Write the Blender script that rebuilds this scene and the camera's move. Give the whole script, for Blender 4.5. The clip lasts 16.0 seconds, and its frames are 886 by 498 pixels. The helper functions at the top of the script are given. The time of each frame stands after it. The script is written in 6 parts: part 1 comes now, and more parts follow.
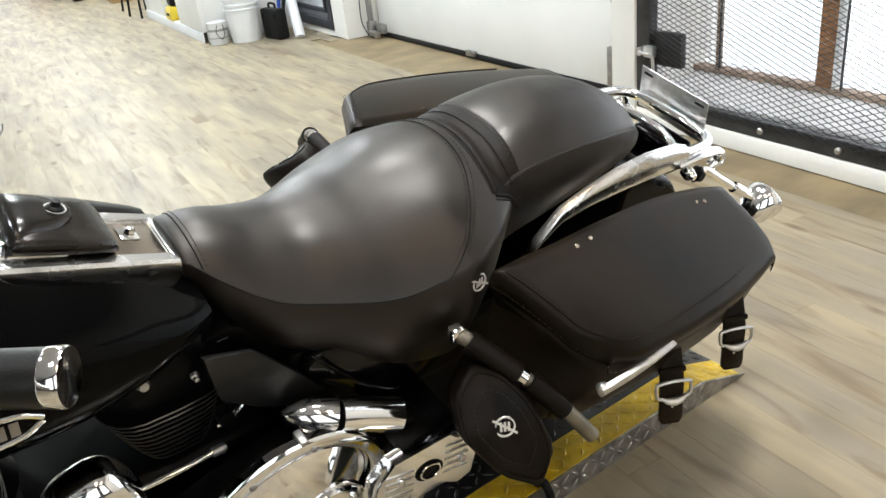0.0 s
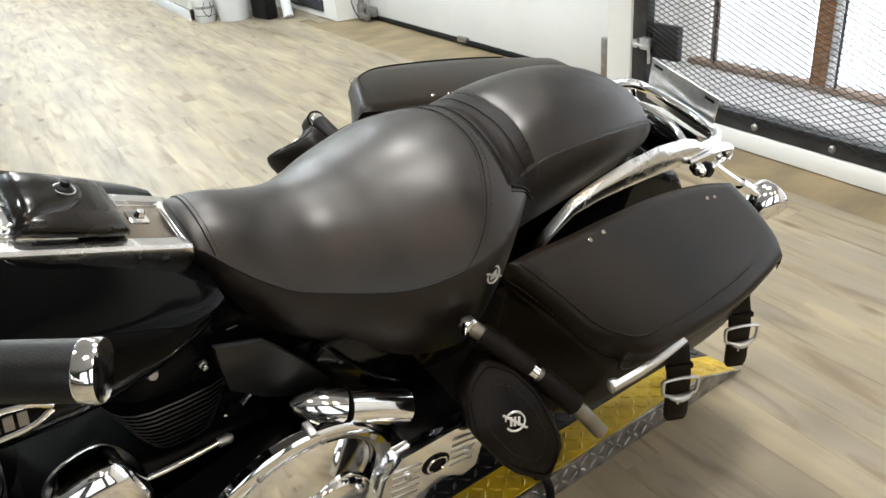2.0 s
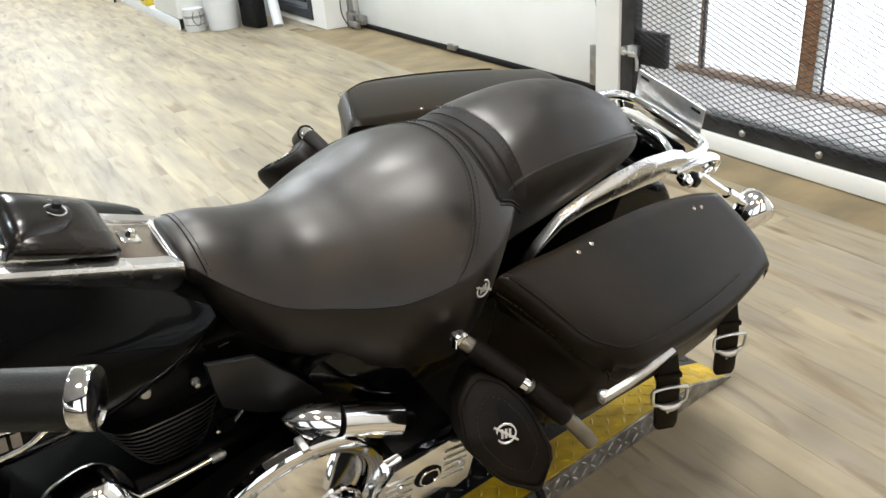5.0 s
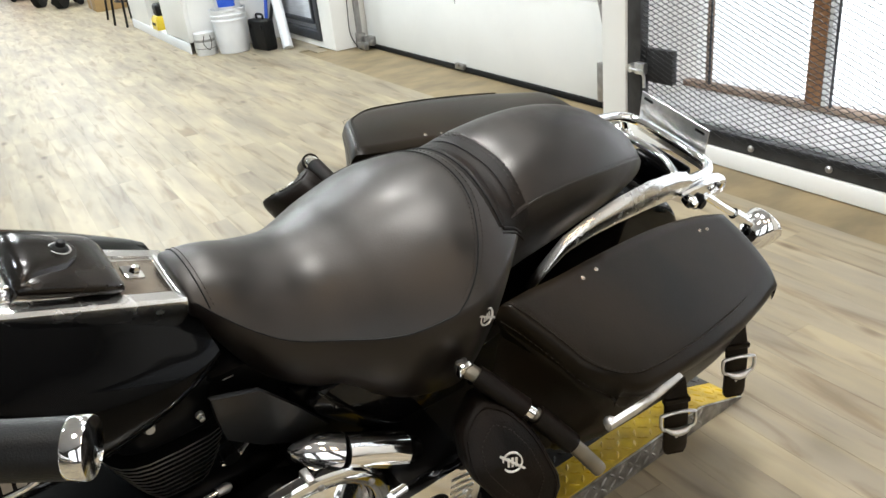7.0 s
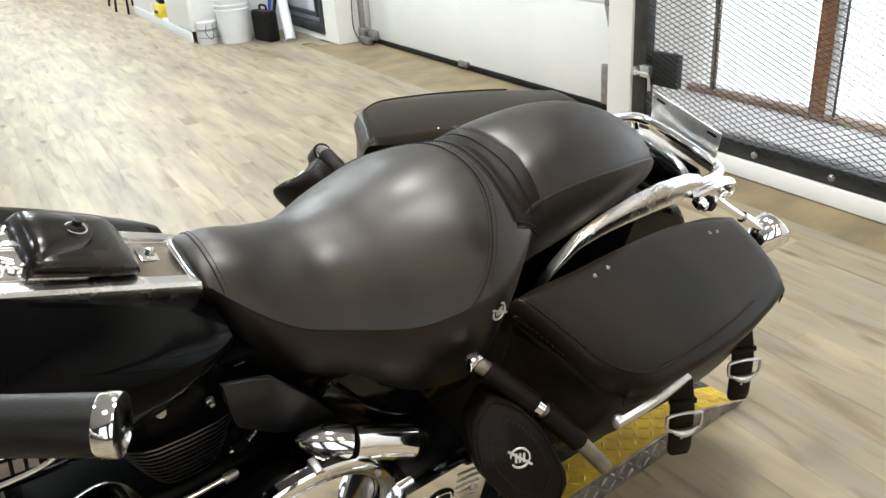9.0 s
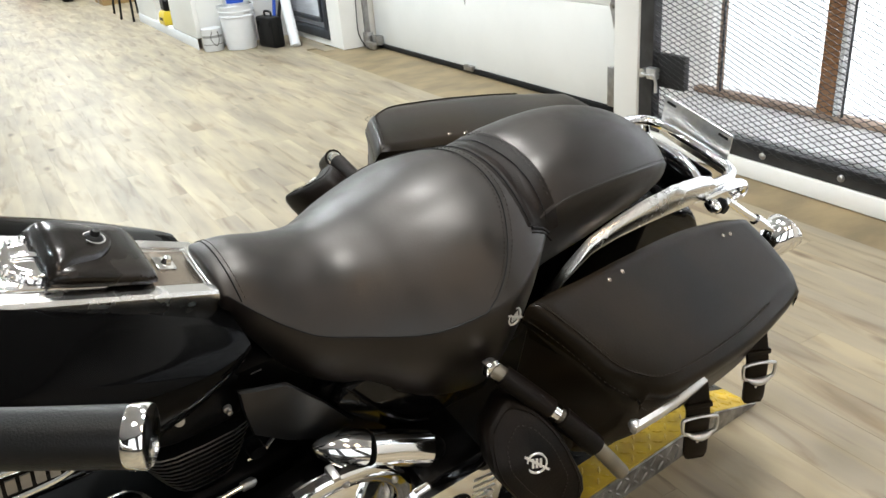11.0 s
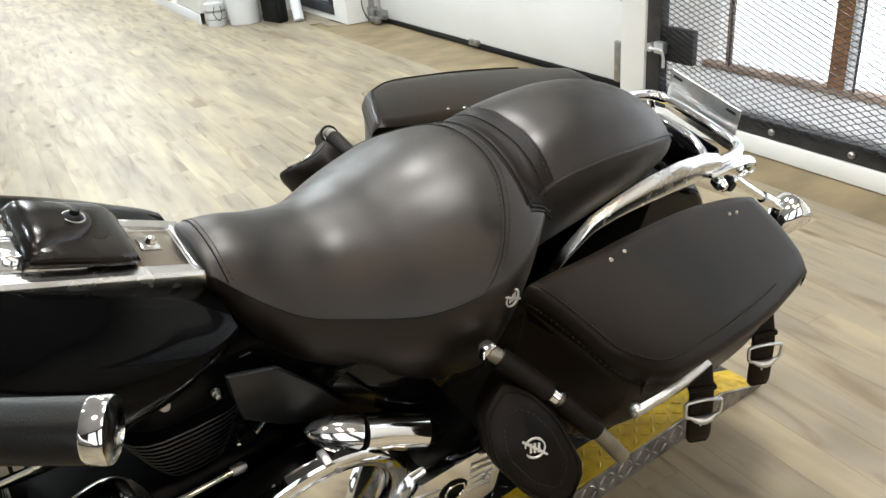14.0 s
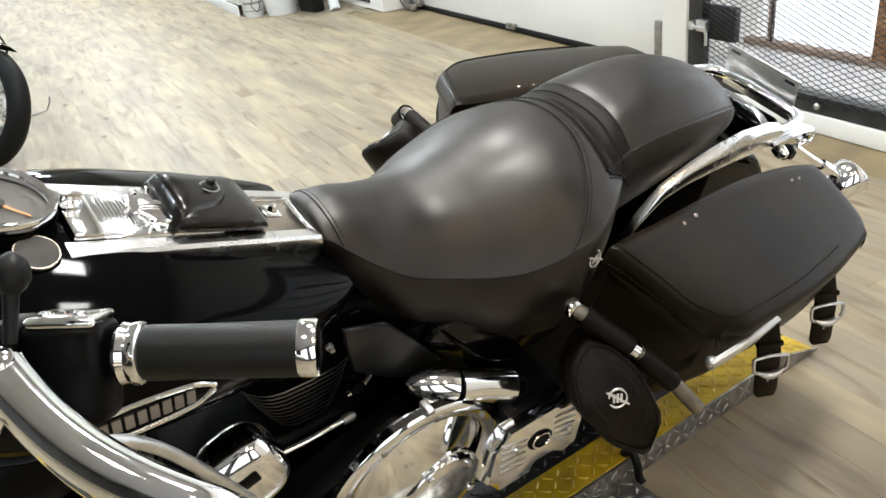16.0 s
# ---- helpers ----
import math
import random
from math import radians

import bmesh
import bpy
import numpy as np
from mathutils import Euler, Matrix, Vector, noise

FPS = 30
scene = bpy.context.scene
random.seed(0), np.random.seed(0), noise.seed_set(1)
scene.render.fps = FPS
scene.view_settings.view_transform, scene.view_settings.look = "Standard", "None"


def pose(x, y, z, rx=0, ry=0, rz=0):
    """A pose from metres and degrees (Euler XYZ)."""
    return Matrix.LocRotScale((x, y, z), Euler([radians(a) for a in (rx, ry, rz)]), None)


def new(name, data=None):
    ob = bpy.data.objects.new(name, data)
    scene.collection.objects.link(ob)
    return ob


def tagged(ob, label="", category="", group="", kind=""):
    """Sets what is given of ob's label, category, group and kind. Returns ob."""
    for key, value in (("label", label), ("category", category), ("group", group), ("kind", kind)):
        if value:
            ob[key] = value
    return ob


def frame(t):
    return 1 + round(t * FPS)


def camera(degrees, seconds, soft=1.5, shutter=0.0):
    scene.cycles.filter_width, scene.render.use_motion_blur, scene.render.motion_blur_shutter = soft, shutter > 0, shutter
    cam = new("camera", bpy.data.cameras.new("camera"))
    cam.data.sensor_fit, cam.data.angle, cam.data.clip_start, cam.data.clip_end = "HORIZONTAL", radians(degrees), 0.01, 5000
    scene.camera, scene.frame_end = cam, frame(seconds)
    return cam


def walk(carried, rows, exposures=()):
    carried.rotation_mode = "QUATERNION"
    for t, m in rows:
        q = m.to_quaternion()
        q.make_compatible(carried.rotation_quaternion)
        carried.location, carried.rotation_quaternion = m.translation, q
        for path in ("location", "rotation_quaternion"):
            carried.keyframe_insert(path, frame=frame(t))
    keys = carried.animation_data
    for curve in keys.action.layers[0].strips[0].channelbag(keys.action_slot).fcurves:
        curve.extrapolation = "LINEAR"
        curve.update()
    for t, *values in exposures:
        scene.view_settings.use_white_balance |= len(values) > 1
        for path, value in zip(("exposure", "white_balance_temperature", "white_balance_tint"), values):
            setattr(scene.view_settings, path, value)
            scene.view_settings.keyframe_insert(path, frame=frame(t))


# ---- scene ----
cam = camera(58.62, 16.0)
# seconds, eye, turn (Euler degrees)
PATH = [
    (0.0, -0.2314, -1.2387, 1.1800, 64.250, 6.265, -36.465),
    (0.5, -0.2383, -1.2282, 1.1786, 63.658, 5.956, -36.916),
    (1.0, -0.2497, -1.2149, 1.1735, 62.636, 4.332, -36.854),
    (1.5, -0.2554, -1.2058, 1.1735, 62.945, 4.913, -36.899),
    (2.0, -0.2589, -1.1898, 1.1811, 63.179, 4.298, -37.206),
    (2.5, -0.2617, -1.1765, 1.1851, 63.826, 4.389, -36.770),
    (3.0, -0.2665, -1.1755, 1.1821, 63.022, 2.841, -37.829),
    (3.5, -0.2720, -1.1902, 1.1896, 63.996, 3.748, -36.597),
    (4.0, -0.2596, -1.2013, 1.1867, 63.155, 4.514, -38.005),
    (6.5, -0.2543, -1.1848, 1.2177, 64.634, 4.849, -37.815),
    (7.0, -0.2395, -1.2004, 1.2148, 64.652, 5.786, -37.487),
    (7.5, -0.2415, -1.2030, 1.2137, 64.445, 5.741, -37.181),
    (8.0, -0.2487, -1.1986, 1.2157, 64.757, 5.334, -37.269),
    (8.5, -0.2547, -1.1897, 1.2032, 64.220, 4.365, -37.151),
    (9.0, -0.2645, -1.1807, 1.2079, 64.569, 3.935, -37.181),
    (9.5, -0.2696, -1.1793, 1.2097, 64.865, 3.735, -36.946),
    (12.0, -0.2766, -1.1666, 1.2127, 64.743, 5.018, -37.173),
    (12.5, -0.2777, -1.1713, 1.2120, 65.009, 4.773, -37.306),
    (13.0, -0.2666, -1.1767, 1.2166, 66.011, 4.223, -38.412),
    (13.5, -0.2570, -1.1795, 1.2182, 66.363, 3.665, -37.949),
    (14.0, -0.2422, -1.1526, 1.1979, 63.197, 4.765, -36.618),
    (14.5, -0.2735, -1.1182, 1.1944, 62.719, 5.137, -29.601),
    (15.0, -0.3073, -1.1097, 1.2040, 64.157, 4.128, -27.152),
    (15.5, -0.3606, -1.1452, 1.2109, 63.643, 4.791, -29.449),
    (16.0, -0.3691, -1.1749, 1.2177, 62.407, 6.579, -35.276),
]
walk(cam, [(t, pose(x, y, z, rx, ry, rz)) for t, x, y, z, rx, ry, rz in PATH])

# ---- light ----
world = bpy.data.worlds.new("world")
scene.world = world
world.use_nodes = True
wn = world.node_tree.nodes
sky = wn.new("ShaderNodeTexSky")
sky.sky_type, sky.sun_disc = "NISHITA", False
sky.sun_elevation, sky.sun_rotation = radians(35), radians(100)
world.node_tree.links.new(sky.outputs[0], wn["Background"].inputs[0])
wn["Background"].inputs[1].default_value = 0.1
scene.view_settings.exposure = 0.0

# the room's wall line is turned a little against the motorcycle's axis
ROOM_TURN = -6.5
ROOM = pose(0, 0, 0, 0, 0, ROOM_TURN)
WALL_P, DOOR_P, CEIL = 2.42, 2.68, 3.4


# ---- materials ----
def mat(name, colour, rough=0.5, metal=0.0, vary=0.0, scale=8.0, bump=0.0, bump_scale=200.0, rough_vary=0.0, second=None,
        stretch=(1, 1, 1), coat=0.0, detail=6.0, emit=0.0, random=0.0, spec=0.5, blotch=None, streak=None, tint=None, coat_rough=0.04, knots=False):
    """A surface with variation at two scales: broad stains (scale per metre) and fine relief (bump_scale per metre)."""
    m = bpy.data.materials.new(name)
    m.use_nodes = True
    nt = m.node_tree
    b = nt.nodes["Principled BSDF"]
    b.inputs["Base Color"].default_value = (*colour, 1)
    b.inputs["Roughness"].default_value = rough
    b.inputs["Metallic"].default_value = metal
    b.inputs["Specular IOR Level"].default_value = spec
    b.inputs["Coat Weight"].default_value = coat
    b.inputs["Coat Roughness"].default_value = coat_rough
    if tint:
        b.inputs["Specular Tint"].default_value = (*tint, 1)
    if emit:
        b.inputs["Emission Color"].default_value = (*colour, 1)
        b.inputs["Emission Strength"].default_value = emit
    tc = nt.nodes.new("ShaderNodeTexCoord")
    mp = nt.nodes.new("ShaderNodeMapping")
    mp.inputs["Scale"].default_value = stretch
    nt.links.new(tc.outputs["Object"], mp.inputs[0])
    if random:
        # each piece takes its own stretch of the grain
        oi, gi = nt.nodes.new("ShaderNodeObjectInfo"), nt.nodes.new("ShaderNodeNewGeometry")
        add, mul = nt.nodes.new("ShaderNodeMath"), nt.nodes.new("ShaderNodeMath")
        mul.operation = "MULTIPLY"
        mul.inputs[1].default_value = 40.0
        nt.links.new(oi.outputs["Random"], add.inputs[0])
        nt.links.new(gi.outputs["Random Per Island"], add.inputs[1])
        nt.links.new(add.outputs[0], mul.inputs[0])
        nt.links.new(mul.outputs[0], mp.inputs["Location"])
    if vary or rough_vary:
        n = nt.nodes.new("ShaderNodeTexNoise")
        n.inputs["Scale"].default_value, n.inputs["Detail"].default_value = scale, detail
        nt.links.new(mp.outputs[0], n.inputs["Vector"])
        ramp = nt.nodes.new("ShaderNodeMapRange")
        ramp.interpolation_type = "SMOOTHSTEP"
        ramp.inputs["From Min"].default_value, ramp.inputs["From Max"].default_value = 0.24, 0.76
        nt.links.new(n.outputs["Fac"], ramp.inputs["Value"])
        if vary:
            mix = nt.nodes.new("ShaderNodeMix")
            mix.data_type = "RGBA"
            other = second or tuple(c * (1 - vary) for c in colour)
            mix.inputs["A"].default_value, mix.inputs["B"].default_value = (*colour, 1), (*other, 1)
            nt.links.new(ramp.outputs[0], mix.inputs["Factor"])
            out = mix.outputs["Result"]
            if random:
                hsv = nt.nodes.new("ShaderNodeHueSaturation")
                mr = nt.nodes.new("ShaderNodeMapRange")
                mr.inputs["To Min"].default_value, mr.inputs["To Max"].default_value = 1 - random, 1 + random
                frac = nt.nodes.new("ShaderNodeMath")
                frac.operation = "FRACT"
                nt.links.new(add.outputs[0], frac.inputs[0])
                nt.links.new(frac.outputs[0], mr.inputs["Value"])
                nt.links.new(mr.outputs[0], hsv.inputs["Value"])
                nt.links.new(out, hsv.inputs["Color"])
                out = hsv.outputs[0]
            if streak:
                # dark grain lines and knots along the piece
                fine, line, dark = nt.nodes.new("ShaderNodeTexNoise"), nt.nodes.new("ShaderNodeMapRange"), nt.nodes.new("ShaderNodeMix")
                fine.inputs["Scale"].default_value, fine.inputs["Detail"].default_value, fine.inputs["Distortion"].default_value = streak[0], 5, 1.0
                line.inputs["From Min"].default_value, line.inputs["From Max"].default_value = 0.53, 0.70
                dark.data_type, dark.blend_type = "RGBA", "MULTIPLY"
                dark.inputs["B"].default_value = (*streak[1], 1)
                nt.links.new(mp.outputs[0], fine.inputs["Vector"])
                nt.links.new(fine.outputs["Fac"], line.inputs["Value"])
                nt.links.new(line.outputs[0], dark.inputs["Factor"])
                nt.links.new(out, dark.inputs["A"])
                out = dark.outputs["Result"]
            if knots:
                # small dark knots and scuffs, far apart
                cell, spot, ink = nt.nodes.new("ShaderNodeTexVoronoi"), nt.nodes.new("ShaderNodeMapRange"), nt.nodes.new("ShaderNodeMix")
                long = nt.nodes.new("ShaderNodeMapping")
                cell.inputs["Scale"].default_value = 1.0
                spot.inputs["From Min"].default_value, spot.inputs["From Max"].default_value = 0.13, 0.03
                ink.data_type, ink.blend_type = "RGBA", "MULTIPLY"
                ink.inputs["B"].default_value = (0.42, 0.36, 0.32, 1)
                nt.links.new(mp.outputs[0], long.inputs[0])
                long.inputs["Scale"].default_value = (2.2, 0.75, 0.75)
                nt.links.new(long.outputs[0], cell.inputs["Vector"])
                nt.links.new(cell.outputs["Distance"], spot.inputs["Value"])
                nt.links.new(spot.outputs[0], ink.inputs["Factor"])
                nt.links.new(out, ink.inputs["A"])
                out = ink.outputs["Result"]
            if blotch:
                # broad worn and faded patches that run on from piece to piece
                pos, tone, big = nt.nodes.new("ShaderNodeNewGeometry"), nt.nodes.new("ShaderNodeMix"), nt.nodes.new("ShaderNodeTexNoise")
                wide, times = nt.nodes.new("ShaderNodeMapRange"), nt.nodes.new("ShaderNodeMix")
                flat = nt.nodes.new("ShaderNodeMapping")
                flat.inputs["Rotation"].default_value = (0, 0, radians(-ROOM_TURN))
                flat.inputs["Scale"].default_value = (4.0, 1.0, 1.0)
                big.inputs["Scale"].default_value, big.inputs["Detail"].default_value = 1.3, 7
                wide.inputs["From Min"].default_value, wide.inputs["From Max"].default_value = 0.32, 0.62
                tone.data_type = times.data_type = "RGBA"
                times.blend_type = "MULTIPLY"
                times.inputs["Factor"].default_value = 1.0
                tone.inputs["A"].default_value, tone.inputs["B"].default_value = (*blotch[0], 1), (*blotch[1], 1)
                nt.links.new(pos.outputs["Position"], flat.inputs[0])
                nt.links.new(flat.outputs[0], big.inputs["Vector"])
                nt.links.new(big.outputs["Fac"], wide.inputs["Value"])
                nt.links.new(wide.outputs[0], tone.inputs["Factor"])
                nt.links.new(out, times.inputs["A"])
                nt.links.new(tone.outputs["Result"], times.inputs["B"])
                out = times.outputs["Result"]
            nt.links.new(out, b.inputs["Base Color"])
        if rough_vary:
            mr = nt.nodes.new("ShaderNodeMapRange")
            mr.inputs["To Min"].default_value, mr.inputs["To Max"].default_value = max(rough - rough_vary, 0.01), rough + rough_vary
            nt.links.new(ramp.outputs[0], mr.inputs["Value"])
            nt.links.new(mr.outputs[0], b.inputs["Roughness"])
    if bump:
        n = nt.nodes.new("ShaderNodeTexNoise")
        n.inputs["Scale"].default_value, n.inputs["Detail"].default_value = bump_scale, 3
        nt.links.new(mp.outputs[0], n.inputs["Vector"])
        bp = nt.nodes.new("ShaderNodeBump")
        bp.inputs["Strength"].default_value, bp.inputs["Distance"].default_value = bump, 0.001
        nt.links.new(n.outputs["Fac"], bp.inputs["Height"])
        nt.links.new(bp.outputs[0], b.inputs["Normal"])
    return m


LEATHER = mat("leather", (0.0018, 0.0015, 0.0013), 0.42, spec=0.55, vary=1, second=(0.0072, 0.0043, 0.0031), scale=14, rough_vary=0.10, bump=0.16, bump_scale=420, tint=(1.0, 0.96, 0.92))
BAG_LEATHER = mat("bag_leather", (0.0047, 0.0034, 0.0020), 0.34, spec=0.12, vary=1, second=(0.0140, 0.0092, 0.0044), scale=6, rough_vary=0.02, bump=0.22, bump_scale=260)
POUCH = mat("pouch_leather", (0.0030, 0.0024, 0.0020), 0.24, spec=0.42, vary=1, second=(0.0090, 0.0058, 0.0036), scale=16, rough_vary=0.08, bump=0.15, bump_scale=300)
SUEDE = mat("worn_leather", (0.0025, 0.0018, 0.0014), 0.46, spec=0.16, vary=1, second=(0.0085, 0.0050, 0.0032), scale=14, bump=0.5, bump_scale=350)
THREAD = mat("thread", (0.03, 0.026, 0.022), 0.7, spec=0.2)
PAINT = mat("black_paint", (0.0015, 0.0015, 0.0016), 0.06, spec=0.07, vary=0.2, scale=3, rough_vary=0.03)
COVER = mat("gloss_cover", (0.002, 0.002, 0.0021), 0.16, spec=0.30, vary=0.2, scale=3, rough_vary=0.04)
BLACK = mat("black_enamel", (0.002, 0.002, 0.0021), 0.34, spec=0.10, vary=0.4, scale=20, bump=0.1)
MATT = mat("black_plastic", (0.006, 0.006, 0.0062), 0.45, spec=0.22, vary=0.3, scale=30, bump=0.2, bump_scale=500)
PANEL = mat("dark_panel", (0.005, 0.0052, 0.0054), 0.36, spec=0.3, vary=0.3, scale=15, rough_vary=0.05)
RUBBER = mat("rubber", (0.005, 0.005, 0.0052), 0.55, spec=0.2, vary=0.3, scale=25, bump=0.3, bump_scale=300)
GRIP = mat("grip_rubber", (0.005, 0.005, 0.0052), 0.42, spec=0.3, vary=0.3, scale=40, bump=0.3, bump_scale=600)
CHROME = mat("chrome", (0.95, 0.955, 0.96), 0.085, metal=1.0, rough_vary=0.03, scale=30)
SATIN = mat("satin_chrome", (0.90, 0.90, 0.89), 0.24, metal=1.0, vary=0.08, scale=40, rough_vary=0.05)
BRUSHED = mat("brushed_metal", (0.74, 0.74, 0.74), 0.36, metal=1.0, vary=0.2, scale=60, rough_vary=0.08)
ALLOY = mat("dull_alloy", (0.45, 0.44, 0.43), 0.42, metal=1.0, vary=0.3, scale=25, bump=0.2)
DULL = mat("dull_bar", (0.27, 0.245, 0.20), 0.42, metal=0.9, vary=0.3, scale=25, bump=0.2)
FIN = mat("black_fins", (0.002, 0.002, 0.002), 0.45, spec=0.15, vary=0.3, scale=40, bump=0.2)
FIN_EDGE = mat("machined_edge", (0.5, 0.49, 0.48), 0.3, metal=1.0)
GLASS = mat("dial_glass", (0.9, 0.9, 0.9), 0.02)
GLASS.node_tree.nodes["Principled BSDF"].inputs["Transmission Weight"].default_value = 1.0
DIAL = mat("dial_face", (0.075, 0.07, 0.066), 0.6, spec=0.15, vary=0.2, scale=40)
ORANGE = mat("orange_needle", (0.55, 0.22, 0.04), 0.5)
AMBER = mat("amber_reflector", (0.75, 0.25, 0.02), 0.25)
YELLOW = mat("yellow_paint", (0.60, 0.41, 0.012), 0.42, vary=1, second=(0.36, 0.24, 0.02), scale=18, rough_vary=0.1, bump=0.2)
STEEL = mat("tread_steel", (0.40, 0.385, 0.36), 0.38, metal=0.8, vary=0.6, scale=30, rough_vary=0.12, bump=0.2)
DARKPLATE = mat("black_tread", (0.012, 0.0115, 0.011), 0.42, spec=0.4, vary=0.5, scale=25, bump=0.2)
DARKWALL = mat("dark_wall", (0.05, 0.047, 0.045), 0.7, vary=0.3, scale=1.5, bump=0.15, bump_scale=90)
WHITE = mat("white_wall", (0.80, 0.79, 0.76), 0.6, vary=0.06, scale=2, bump=0.15, bump_scale=90)
DOORWHITE = mat("door_white", (0.76, 0.76, 0.74), 0.42, vary=0.05, scale=3, bump=0.12, bump_scale=160)
CREAM = mat("cream_wall", (0.62, 0.56, 0.47), 0.6, vary=0.08, scale=3, bump=0.15, bump_scale=90)
CEILING = mat("ceiling_grey", (0.45, 0.45, 0.46), 0.8, vary=0.1, scale=1)
FRAME = mat("window_frame", (0.035, 0.038, 0.045), 0.4, vary=0.3, scale=10)
MESH = mat("mesh_steel", (0.03, 0.03, 0.032), 0.45, metal=0.3, vary=0.4, scale=20)
BAR = mat("gate_steel", (0.05, 0.05, 0.052), 0.5, metal=0.4, vary=0.5, scale=12, bump=0.2)
BROWN = mat("brown_wood", (0.42, 0.20, 0.085), 0.5, vary=0.4, scale=6, stretch=(6, 6, 1), bump=0.3)
SILL = mat("concrete_sill", (0.90, 0.90, 0.90), 0.8, vary=0.25, scale=8, bump=0.4, bump_scale=120)
PLASTIC = mat("white_plastic", (0.75, 0.76, 0.78), 0.4, vary=0.05, scale=10)
PALEWOOD = mat("weathered_wood", (0.46, 0.34, 0.26), 0.7, vary=0.4, scale=9, bump=0.3)
BLUE = mat("blue_plastic", (0.02, 0.09, 0.55), 0.4)
CARD = mat("cardboard", (0.38, 0.25, 0.11), 0.8, vary=0.15, scale=12)
RED = mat("red_paint", (0.28, 0.015, 0.010), 0.3)
YTOOL = mat("yellow_plastic", (0.65, 0.48, 0.02), 0.4)
BLIND = mat("blind", (0.74, 0.76, 0.80), 0.6, vary=0.2, scale=6, stretch=(1, 1, 12))
OUTSIDE = mat("bright_outside", (0.90, 0.95, 1.0), 1.0, emit=1.7)
# glowing panes of the added, unseen windows
SHEEN_GLOW = mat("sheen_glow", (0.90, 0.95, 1.0), 1.0, emit=2.5)
CHROME_GLOW = mat("chrome_glow", (0.94, 0.97, 1.0), 1.0, emit=1.2)
PAPER = mat("printed_label", (0.3, 0.3, 0.3), 0.6)
EMBLEM = mat("emblem_metal", (0.85, 0.84, 0.82), 0.35, metal=0.6)
DARKCHROME = mat("mirror_inset", (0.36, 0.31, 0.26), 0.24, metal=1.0, rough_vary=0.05, scale=20)
LAMP = mat("lamp_glow", (1.0, 0.93, 0.82), 0.5, emit=25.0)
WOODS = []
for k, (c1, c2) in enumerate((((0.345, 0.286, 0.182), (0.262, 0.228, 0.176)), ((0.362, 0.304, 0.202), (0.276, 0.240, 0.184)), ((0.322, 0.266, 0.172), (0.248, 0.214, 0.164)))):
    WOODS.append(mat("plank_wood_" + "abc"[k], c1, 0.48, vary=1, second=c2, scale=2.0, stretch=(1.0, 7, 7), rough_vary=0.06, bump=0.08,
                     bump_scale=60, detail=8, random=0.05, blotch=((0.76, 0.75, 0.76), (1.07, 1.05, 0.99)), streak=(1.9, (0.64, 0.58, 0.52)), knots=True))
OLDWOOD = mat("old_floor", (0.290, 0.218, 0.118), 0.55, vary=1, second=(0.165, 0.128, 0.072), scale=4, stretch=(1, 1.6, 1.6), bump=0.4, bump_scale=60, detail=9)


# ---- mesh helpers ----
def smooth(bm, angle=40):
    bm.normal_update()
    for f in bm.faces:
        f.smooth = True
    for e in bm.edges:
        if len(e.link_faces) == 2 and e.calc_face_angle(0) > radians(angle):
            e.smooth = False
    return bm


def part(name, bm, material, parent=None, label="", m=None):
    me = bpy.data.meshes.new(name)
    bm.to_mesh(me)
    bm.free()
    me.materials.append(material)
    ob = new(name, me)
    if parent is not None:
        ob.parent = parent
    if m is not None:
        ob.matrix_local = m
    if label:
        ob["label"] = label
    return ob


def thing(name, m, label, category, group="", kind=""):
    ob = new(name)
    ob.empty_display_size = 0.1
    ob.matrix_local = m
    return tagged(ob, label, category, group, kind)


def box(x0, x1, y0, y1, z0, z1, bevel=0.0, seg=2, bm=None):
    b = bmesh.new()
    bmesh.ops.create_cube(b, size=1, matrix=Matrix.LocRotScale(((x0 + x1) / 2, (y0 + y1) / 2, (z0 + z1) / 2), None, (abs(x1 - x0), abs(y1 - y0), abs(z1 - z0))))
    if bevel:
        bmesh.ops.bevel(b, geom=b.edges[:], offset=bevel, segments=seg, affect="EDGES", profile=0.5)
    smooth(b, 35)
    return join(bm, b) if bm is not None else b


def join(a, b, m=None):
    if m is not None:
        b.transform(m)
    t = bpy.data.meshes.new("t")
    b.to_mesh(t)
    b.free()
    a.from_mesh(t)
    bpy.data.meshes.remove(t)
    return a


def loft(rings, caps=True, closed=True, angle=40):
    """A skin over rings of points, each a list of Vectors of the same length."""
    bm = bmesh.new()
    rows = [[bm.verts.new(p) for p in r] for r in rings]
    n = len(rows[0])
    for a, b in zip(rows, rows[1:]):
        for i in range(n if closed else n - 1):
            j = (i + 1) % n
            bm.faces.new((a[i], a[j], b[j], b[i]))
    if caps and closed:
        bm.faces.new(rows[0][::-1])
        bm.faces.new(rows[-1])
    bmesh.ops.recalc_face_normals(bm, faces=bm.faces[:])
    return smooth(bm, angle)


def spline(points, per=8, loop=False):
    """Points along a Catmull-Rom curve through the given ones."""
    p = [Vector(q) for q in points]
    out, n = [], len(p)
    for i in range(n if loop else n - 1):
        a, b = p[i], p[(i + 1) % n]
        before = p[i - 1] if loop or i else a * 2 - b
        after = p[(i + 2) % n] if loop or i + 2 < n else b * 2 - a
        for k in range(per):
            t = k / per
            out.append(0.5 * (2 * a + (b - before) * t + (2 * before - 5 * a + 4 * b - after) * t * t + (3 * a - before - 3 * b + after) * t ** 3))
    if not loop:
        out.append(p[-1])
    return out


